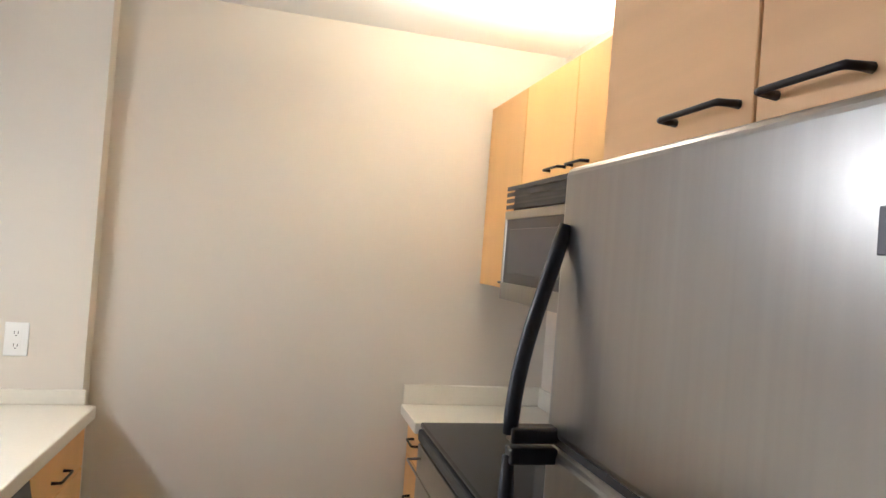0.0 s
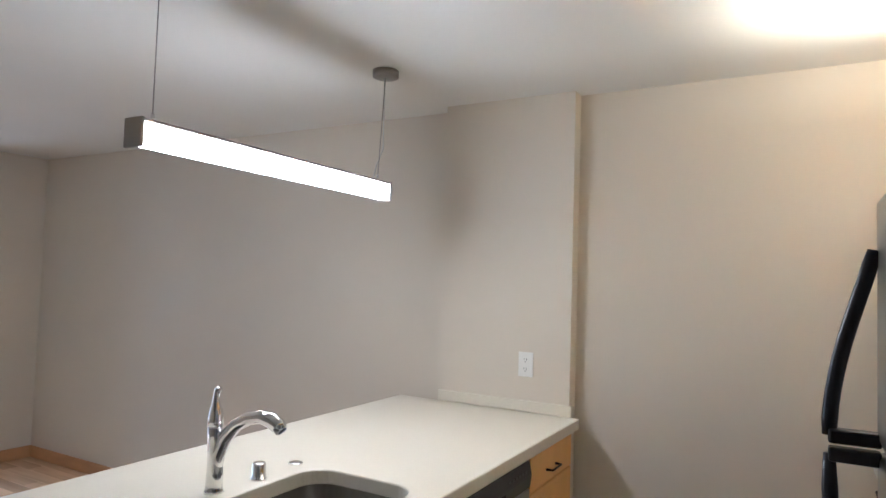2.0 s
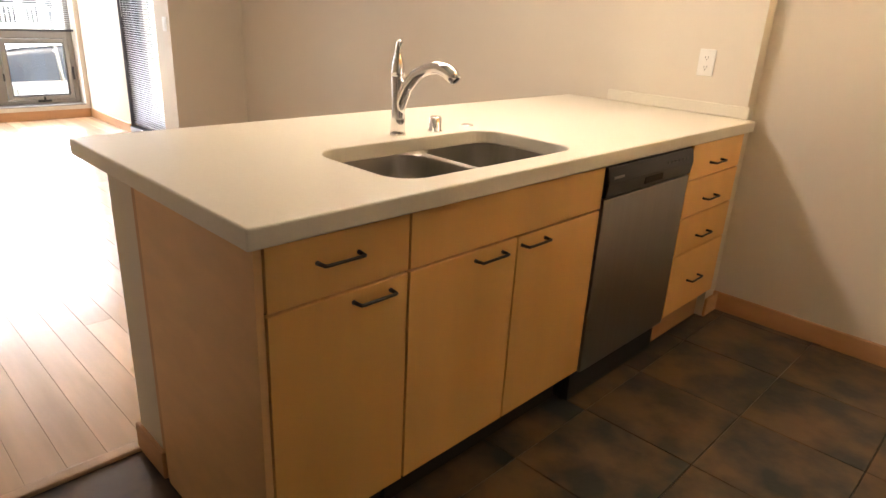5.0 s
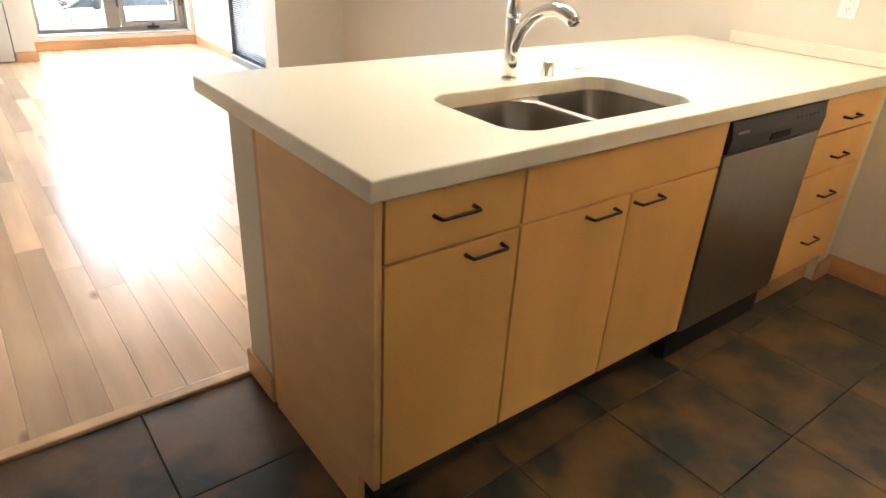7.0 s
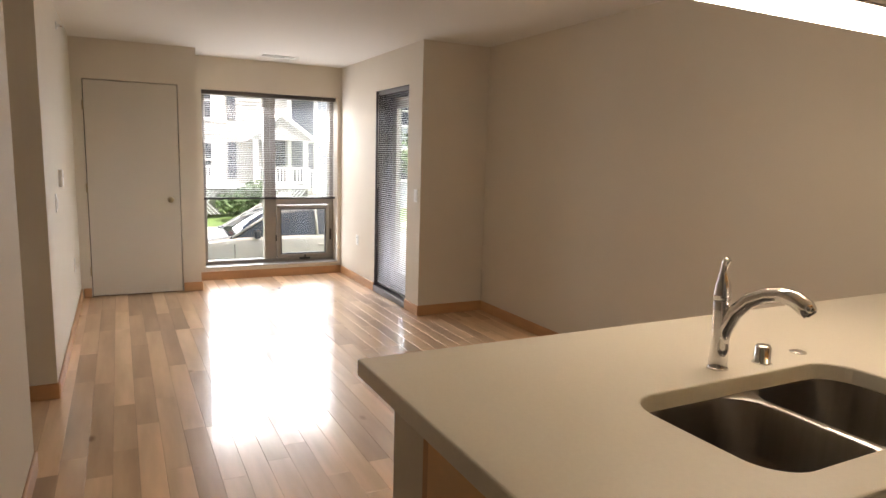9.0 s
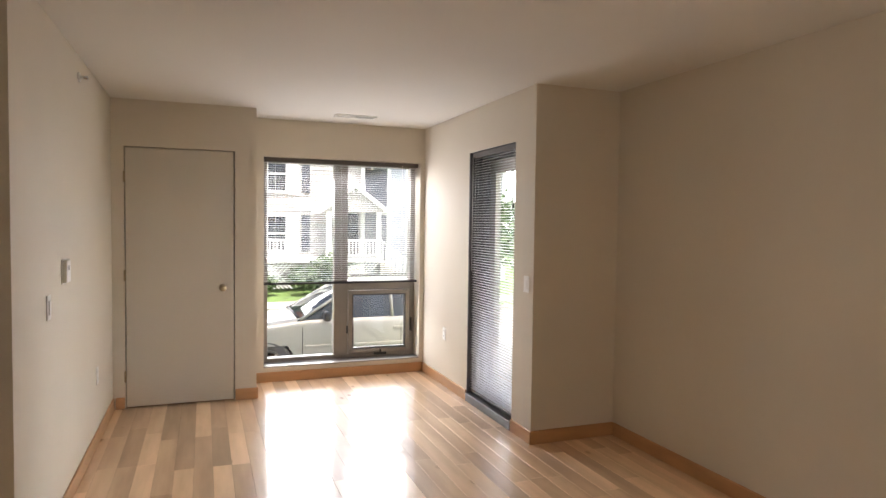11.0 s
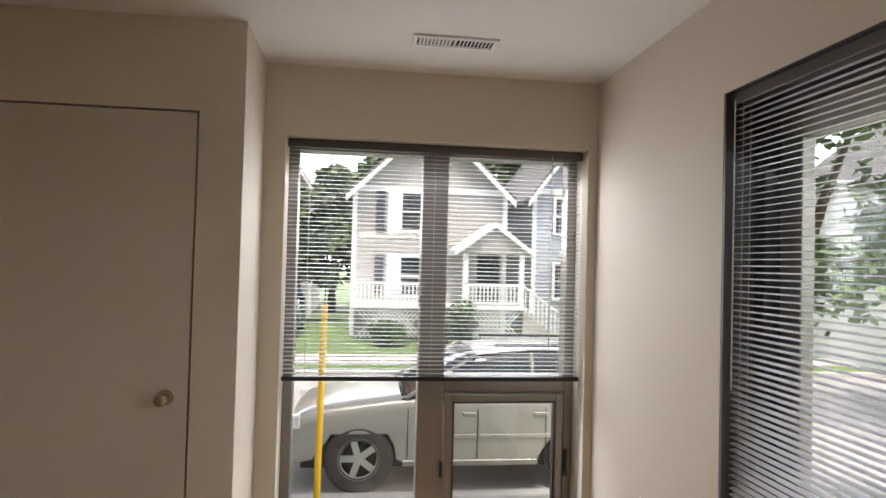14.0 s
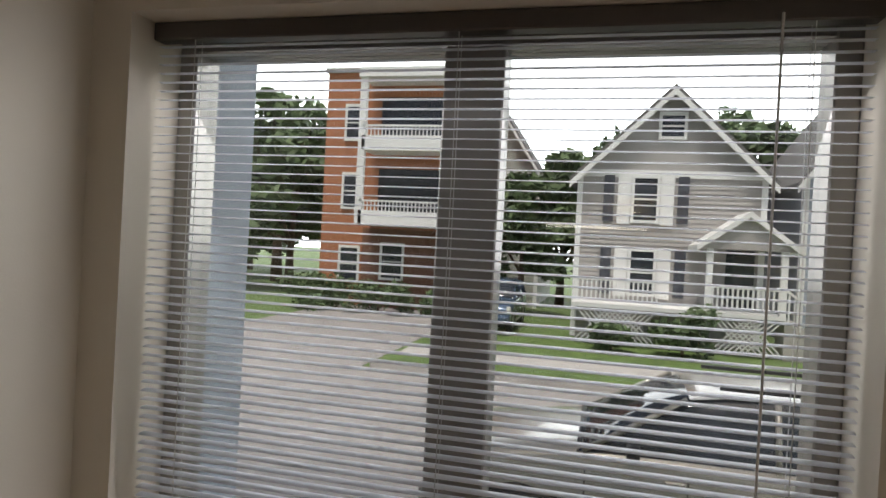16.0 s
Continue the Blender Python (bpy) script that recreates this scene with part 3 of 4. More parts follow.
def sink():
    d = empty("double_sink", "undermounted stainless double bowl sink", "sink", (-0.4, 1.31, 0.868))
    for y0, y1 in ((SY0 - 0.005, SM - 0.012), (SM + 0.012, SY1 + 0.005)):
        bm = bmesh.new()
        rings = []
        for off, z, r in ((0, 0.866, 0.085), (0.004, 0.855, 0.085), (0.010, 0.74, 0.08), (0.022, 0.70, 0.075), (0.06, 0.685, 0.05)):
            rings.append([bm.verts.new((x, y, z)) for x, y in rounded_rect(SX0 - 0.005 + off, SX1 + 0.005 - off, y0 + off, y1 - off, r, 6)])
        for a, b in zip(rings, rings[1:]):
            for k in range(len(a)):
                j = (k + 1) % len(a)
                bm.faces.new((a[k], a[j], b[j], b[k]))
        bm.faces.new(rings[-1])
        o = mesh_ob("bowl", bm, SINK, d, True)
        tube("drain", [(-0.40, (y0 + y1) / 2, 0.684), (-0.40, (y0 + y1) / 2, 0.688)], [0.045, 0.042], CHROME, d, 20)
    # the saddle between the bowls, with waisted sides
    bm = bmesh.new()
    n = 12
    top = []
    for k in range(n + 1):
        u = SX0 - 0.005 + (SX1 - SX0 + 0.01) * k / n
        e = abs(2 * k / n - 1)
        w = 0.013 + 0.075 * max(0, e - 0.62) ** 2 * 6
        top.append([bm.verts.new((u, SM + s * w, z)) for s, z in ((-1, 0.864), (-0.6, 0.869 if e < 0.95 else 0.8665), (0.6, 0.869 if e < 0.95 else 0.8665), (1, 0.864))])
    for a, b in zip(top, top[1:]):
        for k in range(3):
            bm.faces.new((a[k], a[k + 1], b[k + 1], b[k]))
    mesh_ob("divider", bm, STEEL, d, True)
    fix_parent(d)


sink()


def faucet():
    d = empty("kitchen_faucet", "polished chrome single-lever kitchen faucet", "faucet", (-0.672, 1.335, 0.910))
    tube("base_ring", [(0, 0, 0), (0, 0, 0.006)], [0.031, 0.028], CHROME, d, 24)
    tube("body", [(0, 0, 0.004), (0.001, 0, 0.06), (-0.001, 0, 0.12), (-0.004, 0, 0.17), (-0.005, 0, 0.195), (-0.005, 0, 0.2)], [0.027, 0.025, 0.0235, 0.023, 0.0235, 0.021], CHROME, d, 24)
    tube("lever", [(-0.005, 0, 0.2), (-0.005, 0, 0.215), (-0.005, 0, 0.245), (-0.007, 0, 0.268), (-0.008, 0, 0.285), (-0.002, 0, 0.31), (0.004, 0, 0.318)], [0.0235, 0.0245, 0.021, 0.013, 0.009, 0.011, 0.010], CHROME, d, 16)
    tube("spout", [(0.0, 0, 0.05), (0.01, 0, 0.115), (0.035, 0, 0.17), (0.075, 0, 0.212), (0.12, 0, 0.235), (0.165, 0, 0.243), (0.2, 0, 0.236), (0.225, 0, 0.222), (0.24, 0, 0.208)], [0.019, 0.022, 0.0225, 0.0215, 0.0205, 0.021, 0.0235, 0.0245, 0.020], CHROME, d, 18)
    tube("nozzle", [(0.238, 0, 0.211), (0.243, 0, 0.206)], [0.014, 0.013], BLACK, d, 14)
    d.rotation_euler, d.scale = (0, 0, radians(12)), (0.88, 0.95, 0.92)
    return d


faucet()
cap = empty("air_gap_cap", "chrome cylindrical air gap cap on the counter", "cap", (-0.656, 1.49, 0.910))
tube("sleeve", [(0, 0, 0), (0, 0, 0.004), (0, 0, 0.006), (0, 0, 0.045), (0, 0, 0.050)], [0.026, 0.025, 0.021, 0.021, 0.017], CHROME, cap, 22)
disc = empty("hole_cover", "flat chrome hole cover on the counter", "cover", (-0.679, 1.678, 0.910))
tube("rim", [(0, 0, 0), (0, 0, 0.003), (0, 0, 0.005)], [0.024, 0.023, 0.017], CHROME, disc, 22)


# ---- pendant lamp ----
def pendant():
    d = empty("pendant_lamp", "long lit linear pendant lamp with aluminium housing", "lamp", (-0.838, 1.66, 1.978))
    y0, y1 = 1.136, 2.36
    boxes("housing", [((-0.873, y0 + 0.012, 1.943), (-0.803, y1 - 0.012, 1.952)), ((-0.876, y0, 1.870), (-0.800, y0 + 0.012, 1.954)), ((-0.876, y1 - 0.012, 1.870), (-0.800, y1, 1.954))], ALU, d, 0.002, 1)
    extrude_profile("diffuser", [(-0.870, 1.942), (-0.870, 1.893), (-0.860, 1.878), (-0.816, 1.878), (-0.806, 1.893), (-0.806, 1.942)], y0 + 0.013, y1 - 0.013, TUBE, d, "y")
    for y in (y0 + 0.06, y1 - 0.06):
        yc = y if y < 1.6 else 2.335
        tube("cable", [(-0.838, y, 1.948), (-0.838, yc, H - 0.02)], 0.0018, ALU, d, 6)
        tube("cable_grip", [(-0.838, y, 1.948), (-0.838, y, 1.978)], [0.007, 0.005], CHROME, d, 10)
    tube("power_cord", [(-0.838, y1 - 0.10, 1.951), (-0.838, y1 - 0.085, 1.973), (-0.838, y1 - 0.07, 2.02), (-0.842, y1 - 0.02, 2.10), (-0.842, 2.335, H - 0.02)], 0.0028, CORD, d, 6)
    for y in (y0 + 0.06, 2.335):
        tube("canopy", [(-0.838, y, H - 0.032), (-0.838, y, H - 0.028), (-0.838, y, H)], [0.050, 0.058, 0.058], ALU, d, 26)
    fix_parent(d)


pendant()


# ---- refrigerator and east run ----
def fridge():
    d = empty("refrigerator", "stainless top-freezer refrigerator with dark bow handles", "refrigerator", (1.25, 0.9, 0))
    x, y0, y1 = 0.885, 0.52, 1.335
    box("body", (x + 0.055, y0 + 0.008, 0.03), (1.60, y1 - 0.008, 1.675), ALUDARK, d, 0.006, 1)
    box("freezer_door", (x, y0, 1.283), (x + 0.055, y1, 1.688), STEEL, d, 0.014, 4)
    box("fridge_door", (x, y0, 0.09), (x + 0.055, y1, 1.272), STEEL, d, 0.014, 4)
    box("gasket", (x + 0.01, y0 + 0.01, 1.27), (x + 0.055, y1 - 0.01, 1.285), GAP, d)
    yh = y1 - 0.03
    for za, zb, s in ((1.600, 1.292, 1), (1.262, 0.62, -1)):
        pts, n = [], 12
        for k in range(n + 1):
            u = k / n
            v = u if s > 0 else 1 - u
            pts.append((x - 0.006 - 0.062 * math.sin(v * math.pi / 2) ** 1.2, yh, za + (zb - za) * u))
        tagged(tube("handle", pts, [0.009] + [0.012] * (n - 1) + [0.011], BLACK, d, 14, 0.75), "dark grey bow handle")
        ze = zb if s > 0 else za
        box("handle_foot", (x - 0.07, yh - 0.013, ze - 0.012), (x + 0.004, yh + 0.013, ze + 0.012), BLACK, d, 0.004)
    tagged(box("badge", (x - 0.003, 0.775, 1.565), (x + 0.001, 0.803, 1.60), ALUDARK, d, 0.001, 1), "small square badge")
    box("foot_grille", (x + 0.04, y0 + 0.02, FZ), (1.58, y1 - 0.02, 0.07), BLACK, d)
    fix_parent(d)


fridge()


def wall_cabinet(name, label, x, y0, y1, z0, z1, doors, handles):
    d = empty(name, label, "cabinet", (0, 0, 0), "kitchen wall cabinets")
    box("body", (x + 0.02, y0 + 0.001, z0), (1.628, y1 - 0.001, z1), CABINET, d)
    edges = [y0 + (y1 - y0) * k / doors for k in range(doors + 1)]
    for k in range(doors):
        p = box("door", (x, edges[k] + 0.002, z0 + 0.002), (x + 0.018, edges[k + 1] - 0.002, z1 - 0.002), CABFLAT if x < 1 else CABINET, d, 0.0015, 1)
        a, b, zh = handles[k]
        pull(p, (x, a, zh), (x, b, zh), (-0.026, 0, 0))
    return d


wall_cabinet("wall_cabinet", "maple cabinet above the refrigerator, two doors", 0.95, 0.69, 1.342, 1.70, 2.18, 2, [(0.878, 0.985, 1.728), (1.04, 1.155, 1.731)])
wall_cabinet("wall_cabinet", "maple cabinet above the microwave, two doors", 1.31, 1.80, 2.625, 1.815, 2.18, 2, [(2.105, 2.21, 1.842), (2.26, 2.375, 1.842)])
wall_cabinet("wall_cabinet", "maple wall cabinet beside the microwave", 1.31, 2.627, 3.032, 1.43, 2.18, 1, [(2.65, 2.73, 1.455)])
wall_cabinet("wall_cabinet", "maple wall cabinet between fridge and microwave", 1.31, 1.362, 1.798, 1.43, 2.18, 1, [(1.65, 1.76, 1.455)])


def microwave():
    d = empty("microwave", "stainless over-range microwave with black vent grille", "microwave", (1.4, 2.3, 1.4))
    x, y0, y1 = 1.255, 1.865, 2.62
    box("body", (x + 0.03, y0, 1.40), (1.62, y1, 1.81), ALUDARK, d, 0.003, 1)
    boxes("face", [((x, y0, 1.40), (x + 0.03, y1, 1.46)), ((x, y0, 1.685), (x + 0.03, y1, 1.715)), ((x, y1 - 0.02, 1.46), (x + 0.03, y1, 1.685)), ((x, y0, 1.46), (x + 0.03, y0 + 0.16, 1.685))], STEEL, d, 0.002, 1)
    box("door_glass", (x + 0.003, y0 + 0.16, 1.46), (x + 0.02, y1 - 0.02, 1.685), BLACK, d)
    box("window_mesh", (x, y0 + 0.24, 1.495), (x + 0.004, y1 - 0.06, 1.65), ALUDARK, d, 0.002, 1)
    for k in range(4):
        z = 1.722 + k * 0.022
        extrude_profile("grille_slat", [(x + 0.002, z), (x + 0.03, z + 0.008), (x + 0.03, z + 0.018), (x + 0.002, z + 0.015)], y0, y1, BLACK, d, "y")
    fix_parent(d)


microwave()
bc = empty("base_cabinet", "narrow maple base cabinet with two drawers", "cabinet", (0, 0, 0), "kitchen base cabinets")
box("body", (1.065, 2.752, FZ), (1.62, 3.032, 0.868), GAP, bc)
for za, zb in ((0.716, 0.866), (0.41, 0.714), (0.11, 0.408)):
    p = box("drawer", (1.045, 2.754, za), (1.063, 3.028, zb), CABINET, bc, 0.0015, 1)
    zh = min((za + zb) / 2 + 0.02, zb - 0.06)
    pull(p, (1.045, 2.80, zh), (1.045, 2.90, zh), (-0.03, 0, 0))
ct = empty("counter_top", "cream quartz counter top beside the stove", "counter", (0, 0, 0.87))
box("slab", (1.01, 2.748, 0), (1.628, 3.033, 0.042), QUARTZ, ct, 0.004)
boxes("backsplash", [((1.015, 3.020, 0.043), (1.628, 3.033, 0.125)), ((1.612, 2.748, 0.043), (1.628, 3.018, 0.125))], QUARTZ, ct, 0.003, 1)


def stove():
    d = empty("electric_stove", "black glass-top electric stove with steel door", "stove", (1.3, 2.38, 0))
    y0, y1 = 1.98, 2.744
    box("body", (1.06, y0, FZ), (1.62, y1, 0.895), BLACK, d, 0.003, 1)
    tagged(box("cooktop", (1.03, y0, 0.896), (1.62, y1, 0.916), GLASSTOP, d, 0.006), "black ceramic glass")
    box("oven_door", (1.025, y0 + 0.005, 0.22), (1.06, y1 - 0.005, 0.84), STEEL, d, 0.005)
    box("front_lip", (1.022, y0 + 0.002, 0.85), (1.06, y1 - 0.002, 0.893), BLACK, d, 0.008)
    pull(d, (1.025, y0 + 0.06, 0.80), (1.025, y1 - 0.06, 0.80), (-0.05, 0, 0), STEEL)
    box("drawer", (1.03, y0 + 0.005, 0.05), (1.06, y1 - 0.005, 0.21), STEEL, d, 0.005)
    extrude_profile("backguard", [(1.54, 0.917), (1.62, 0.917), (1.62, 1.10), (1.57, 1.10)], y0, y1, BLACK, d, "y", 0.004)
    for k in range(4):
        tube("knob", [(1.565, y0 + 0.1 + 0.16 * k, 1.02), (1.535, y0 + 0.1 + 0.16 * k, 1.01)], [0.02, 0.017], BLACK, d, 14)
    fix_parent(d)


stove()
fr_wall = box("wall_return", (1.0, 1.344, FZ), (1.628, 1.360, 1.69), CABINET)
structure(fr_wall, "maple refrigerator side panel")

# ---- outside ----
G = -1.3
structure(box("ground", (-900, -900, G - 1.0), (900, 900, G - 0.02), GRASS), "grassy ground reaching to the horizon")
SKYCARD = glowing("pale_sky", (0.92, 0.95, 1.0), 5.0)
structure(box("backdrop", (-160.5, -220, G), (-160, 160, 90), SKYCARD), "pale overcast sky")
structure(box("backdrop", (-160, 170, G), (160, 170.5, 90), SKYCARD), "pale overcast sky")
structure(box("road", (-19.6, -300, G - 0.02), (-11.4, 300, G), ASPHALT), "grey asphalt street")
structure(box("side_street", (-80, -9.5, G - 0.018), (-19.6, -3.4, G - 0.004), ASPHALT), "grey asphalt side street")
structure(box("kerb", (-11.4, -60, G - 0.02), (-11.22, 60, G + 0.13), CONCRETE, bevel=0.02), "concrete kerb at the street")
structure(box("kerb", (-19.8, -3.2, G - 0.02), (-19.6, 60, G + 0.13), CONCRETE, bevel=0.02), "concrete kerb at the street")
structure(box("kerb_painted", (-21.2, -16, G - 0.02), (-21.0, -9.6, G + 0.13), YELLOW, bevel=0.02), "yellow painted kerb")
structure(box("pavement", (-10.3, -60, G - 0.02), (-8.6, 60, G + 0.02), CONCRETE), "pale concrete pavement")
structure(box("pavement", (-23.2, -3.2, G - 0.02), (-21.6, 60, G + 0.02), CONCRETE), "pale concrete pavement")
structure(box("patio", (-7.42, 2.66, G), (0, 5.2, -0.12), CONCRETE), "grey concrete patio")
structure(boxes("facade", [((-7.56, -8, G), (-7.42, 0.68, 2.95)), ((-7.56, 2.385, G), (-7.42, 2.66, 2.95)), ((-7.56, 0.68, 2.6), (-7.42, 2.385, 2.95)), ((-7.56, 0.68, G), (-7.42, 2.385, -0.02)), ((-7.80, 0.30, G), (-7.56, 0.715, 2.95))], SIDING3), "grey outer wall panels of the building")
# unseen thin wall up to 14 m, added to keep sun off the parked car
structure(boxes("facade_upper", [((-7.56, -8, 2.951), (-7.42, 2.9, 14.0))], SIDING3), "tall unseen grey wall added to shade the parked car")
pole = empty("guy_wire_guard", "yellow plastic guard on a steel guy wire", "guard", (-10.45, 0.80, G))
tube("guard", [(0, 0, 0), (0.005, 0.015, 1.2), (0.01, 0.03, 2.35)], 0.035, YELLOW, pole, 10)
tube("wire", [(0.01, 0.03, 2.35), (0.04, 0.12, 8)], 0.008, ALUDARK, pole, 6)


def car(label, at, turn, paint):
    d = empty("parked_car", label, "car")
    W = 0.88
    arch = lambda c, r: [(c + r * math.cos(a), 0.42 + r * math.sin(a)) for a in (math.pi * k / 8 for k in range(9))]
    prof = [(-0.86, 0.45), (-0.88, 0.66), (-0.82, 0.82), (-0.62, 0.90), (0.35, 0.97), (1.05, 1.0), (3.55, 1.0), (3.62, 0.80), (3.62, 0.42), (3.5, 0.34)]
    bottom = [(3.5, 0.34)] + arch(2.75, 0.50)[0:9] + [(2.2, 0.34), (0.5, 0.34)] + arch(0.0, 0.50)[0:9] + [(-0.8, 0.36)]
    extrude_profile("body", prof[:-1] + bottom, -W, W, paint, d, "x", 0.045)

    def loft(name, rows, mat):
        """A smooth shell over rows of (y, [(half width, z), ...]) from the side up to the crown."""
        bm = bmesh.new()
        rings = []
        for y, half in rows:
            pts = [(-w, z) for w, z in half] + [(w, z) for w, z in half[::-1] if w > 0.001]
            rings.append([bm.verts.new((x, y, z)) for x, z in pts])
        for p, q in zip(rings, rings[1:]):
            for k in range(len(p) - 1):
                bm.faces.new((p[k], p[k + 1], q[k + 1], q[k]))
        bm.faces.new(rings[0])
        bm.faces.new(rings[-1][::-1])
        return mesh_ob(name, bm, mat, d, True)

    # bonnet and shoulders, glazed cabin, roof skin
    nose = ((-0.86, 0.10, 0.78), (-0.82, 0.05, 0.88), (-0.70, 0.02, 0.97), (-0.45, 0.0, 1.04), (0.0, 0.0, 1.10), (0.35, 0.0, 1.145), (0.62, 0.0, 1.17), (1.4, 0.0, 1.18), (3.45, 0.0, 1.18), (3.6, 0.03, 1.12))
    loft("bonnet", [(y, [(W - n + 0.004, 0.72), (W - n + 0.006, z - 0.14), (W - n - 0.02, z - 0.07), (W - n - 0.09, z - 0.025), (0.5, z), (0.25, z + 0.012), (0, z + 0.016)]) for y, n, z in nose], paint)
    cabin = ((0.50, 1.14), (0.66, 1.25), (0.85, 1.38), (1.05, 1.50), (1.25, 1.60), (1.45, 1.665), (1.75, 1.705), (2.2, 1.725), (2.7, 1.72), (3.1, 1.70), (3.36, 1.66), (3.48, 1.50), (3.57, 1.2))
    half = lambda z, g: [(W - 0.05 + g, 1.10), (W - 0.05 - 0.24 * max(0, z - 1.14) + g, 1.10 + (z - 1.10) * 0.75), (W - 0.12 - 0.22 * max(0, z - 1.14) + g, z - 0.035 + g), (0.45, z + g), (0.2, z + 0.012 + g), (0, z + 0.016 + g)]
    loft("cabin_glass", [(y, half(z, 0.0)) for y, z in cabin], CARGLASS)
    loft("roof", [(y, half(z, 0.012)[2:]) for y, z in cabin if 1.4 < y < 3.4], paint)
    for s in (-1, 1):
        box("roof_rail", (s * 0.56 - 0.02, 1.7, 1.735), (s * 0.56 + 0.02, 3.2, 1.775), BLACK, d, 0.012)
        for (ya, za), (yb, zb) in (((0.55, 1.13), (1.42, 1.645)), ((2.15, 1.14), (2.15, 1.68)), ((2.98, 1.14), (2.95, 1.66)), ((3.56, 1.14), (3.38, 1.62))):
            tube("pillar", [(s * (W - 0.045), ya, za), (s * (W - 0.2), yb, zb)], 0.028, paint, d, 6)
        for ya, yb in ((0.62, 1.42), (1.46, 2.4)):
            box("side_moulding", (s * (W + 0.012) - 0.012, ya, 0.66), (s * (W + 0.012) + 0.012, yb, 0.71), paint, d, 0.006, 1)
        for yb in (1.25, 2.15):
            box("door_handle", (s * (W + 0.012) - 0.012, yb, 0.93), (s * (W + 0.016) + 0.012, yb + 0.17, 0.975), paint, d, 0.008, 1)
        for yb in (0.58, 1.44, 2.30):
            box("door_seam", (s * (W + 0.0025) - 0.0025, yb - 0.006, 0.42), (s * (W + 0.0075) + 0.0025, yb + 0.006, 1.02), GAP, d)
        box("mirror", (s * (W + 0.08) - 0.10, 0.92, 1.12), (s * (W + 0.08) + 0.10, 1.03, 1.28), BLACK, d, 0.03)
        box("turn_lamp", (s * (W - 0.06) - 0.07, -0.845, 0.78), (s * (W - 0.06) + 0.07, -0.70, 0.94), LENS, d, 0.02)
        box("sill_trim", (s * (W + 0.005) - 0.02, 0.52, 0.33), (s * (W + 0.005) + 0.02, 2.2, 0.40), ALU, d, 0.01, 1)
        for yc in (0.0, 2.75):
            w = new("wheel")
            w.parent = d
            w.location = (s * (W - 0.11), yc, 0.414)
            w.scale = (1.0, 1.12, 1.12)
            pr = [(-0.11, 0.20), (-0.115, 0.33), (-0.085, 0.37), (0.085, 0.37), (0.115, 0.33), (0.11, 0.20)]
            bm = bmesh.new()
            rings = [[bm.verts.new((u, r * math.cos(a), r * math.sin(a))) for a in (2 * math.pi * j / 28 for j in range(28))] for u, r in pr]
            for a, b in zip(rings, rings[1:]):
                for j in range(28):
                    bm.faces.new((a[j], a[(j + 1) % 28], b[(j + 1) % 28], b[j]))
            mesh_ob("tyre", bm, TYRE, w, True)
            bm = bmesh.new()
            for k in range(5):
                a = 2 * math.pi * k / 5 + 0.3
                n = len(bm.verts)
                add_box(bm, (s * 0.075 - 0.012, -0.035, 0.03), (s * 0.075 + 0.012, 0.035, 0.205))
                bm.verts.ensure_lookup_table()
                bmesh.ops.rotate(bm, verts=bm.verts[n:], cent=(0, 0, 0), matrix=Matrix.Rotation(a, 3, "X"))
            m = Matrix.Rotation(math.pi / 2, 4, "Y")
            bmesh.ops.create_cone(bm, cap_ends=True, segments=16, radius1=0.055, radius2=0.055, depth=0.03, matrix=Matrix.Translation((s * 0.075, 0, 0)) @ m)
            for r0, r1 in ((0.195, 0.225),):
                A = [[bm.verts.new((s * 0.1 * e, r * math.cos(t), r * math.sin(t))) for t in (2 * math.pi * j / 28 for j in range(28))] for r, e in ((r0, 0.6), (r0, 1.0), (r1, 1.12))]
                for p, q in zip(A, A[1:]):
                    for j in range(28):
                        bm.faces.new((p[j], p[(j + 1) % 28], q[(j + 1) % 28], q[j]))
            mesh_ob("rim", bm, WHEEL, w)
            tube("brake_drum", [(-s * 0.03, 0, 0), (s * 0.03, 0, 0)], 0.2, BLACK, w, 20)
    box("bumper", (-W + 0.02, -0.95, 0.36), (W - 0.02, -0.78, 0.62), paint, d, 0.05)
    tube("wiper_cowl", [(-W + 0.15, 0.52, 1.165), (W - 0.15, 0.52, 1.165)], 0.022, BLACK, d, 8)
    box("floor_pan", (-W + 0.25, -0.7, 0.25), (W - 0.25, 3.5, 0.6), BLACK, d)
    d.matrix_world = pose(at[0], at[1], G + 0.002, 0, 0, turn)
    return d


car("champagne station wagon parked at the kerb", (-12.55, 1.22), 0, CARPAINT)
car("dark blue car parked by the house across the street", (-27.5, -1.9), 90, CARPAINT2)
car("dark blue car parked beside the patio lawn", (-9.4, 13.2), 60, CARPAINT2)


def house_window(parent, x, y, z, w, h, shutters=True):
    """A sash window on a wall that faces +x."""
    f = boxes("window", [((x, y - w / 2 - 0.1, z - 0.1), (x + 0.07, y - w / 2, z + h + 0.12)), ((x, y + w / 2, z - 0.1), (x + 0.07, y + w / 2 + 0.1, z + h + 0.12)), ((x, y - w / 2, z + h), (x + 0.07, y + w / 2, z + h + 0.12)), ((x, y - w / 2, z - 0.1), (x + 0.09, y + w / 2, z)), ((x, y - w / 2, z + h / 2 - 0.03), (x + 0.05, y + w / 2, z + h / 2 + 0.03))], WHITE, parent)
    box("pane", (x + 0.005, y - w / 2, z), (x + 0.02, y + w / 2, z + h), PANE, f)
    if shutters:
        for s in (-1, 1):
            c = y + s * (w / 2 + 0.32)
            boxes("shutter", [((x, c - 0.2, z - 0.08), (x + 0.05, c + 0.2, z + h + 0.08))], SHUTTER, f, 0.01, 1)


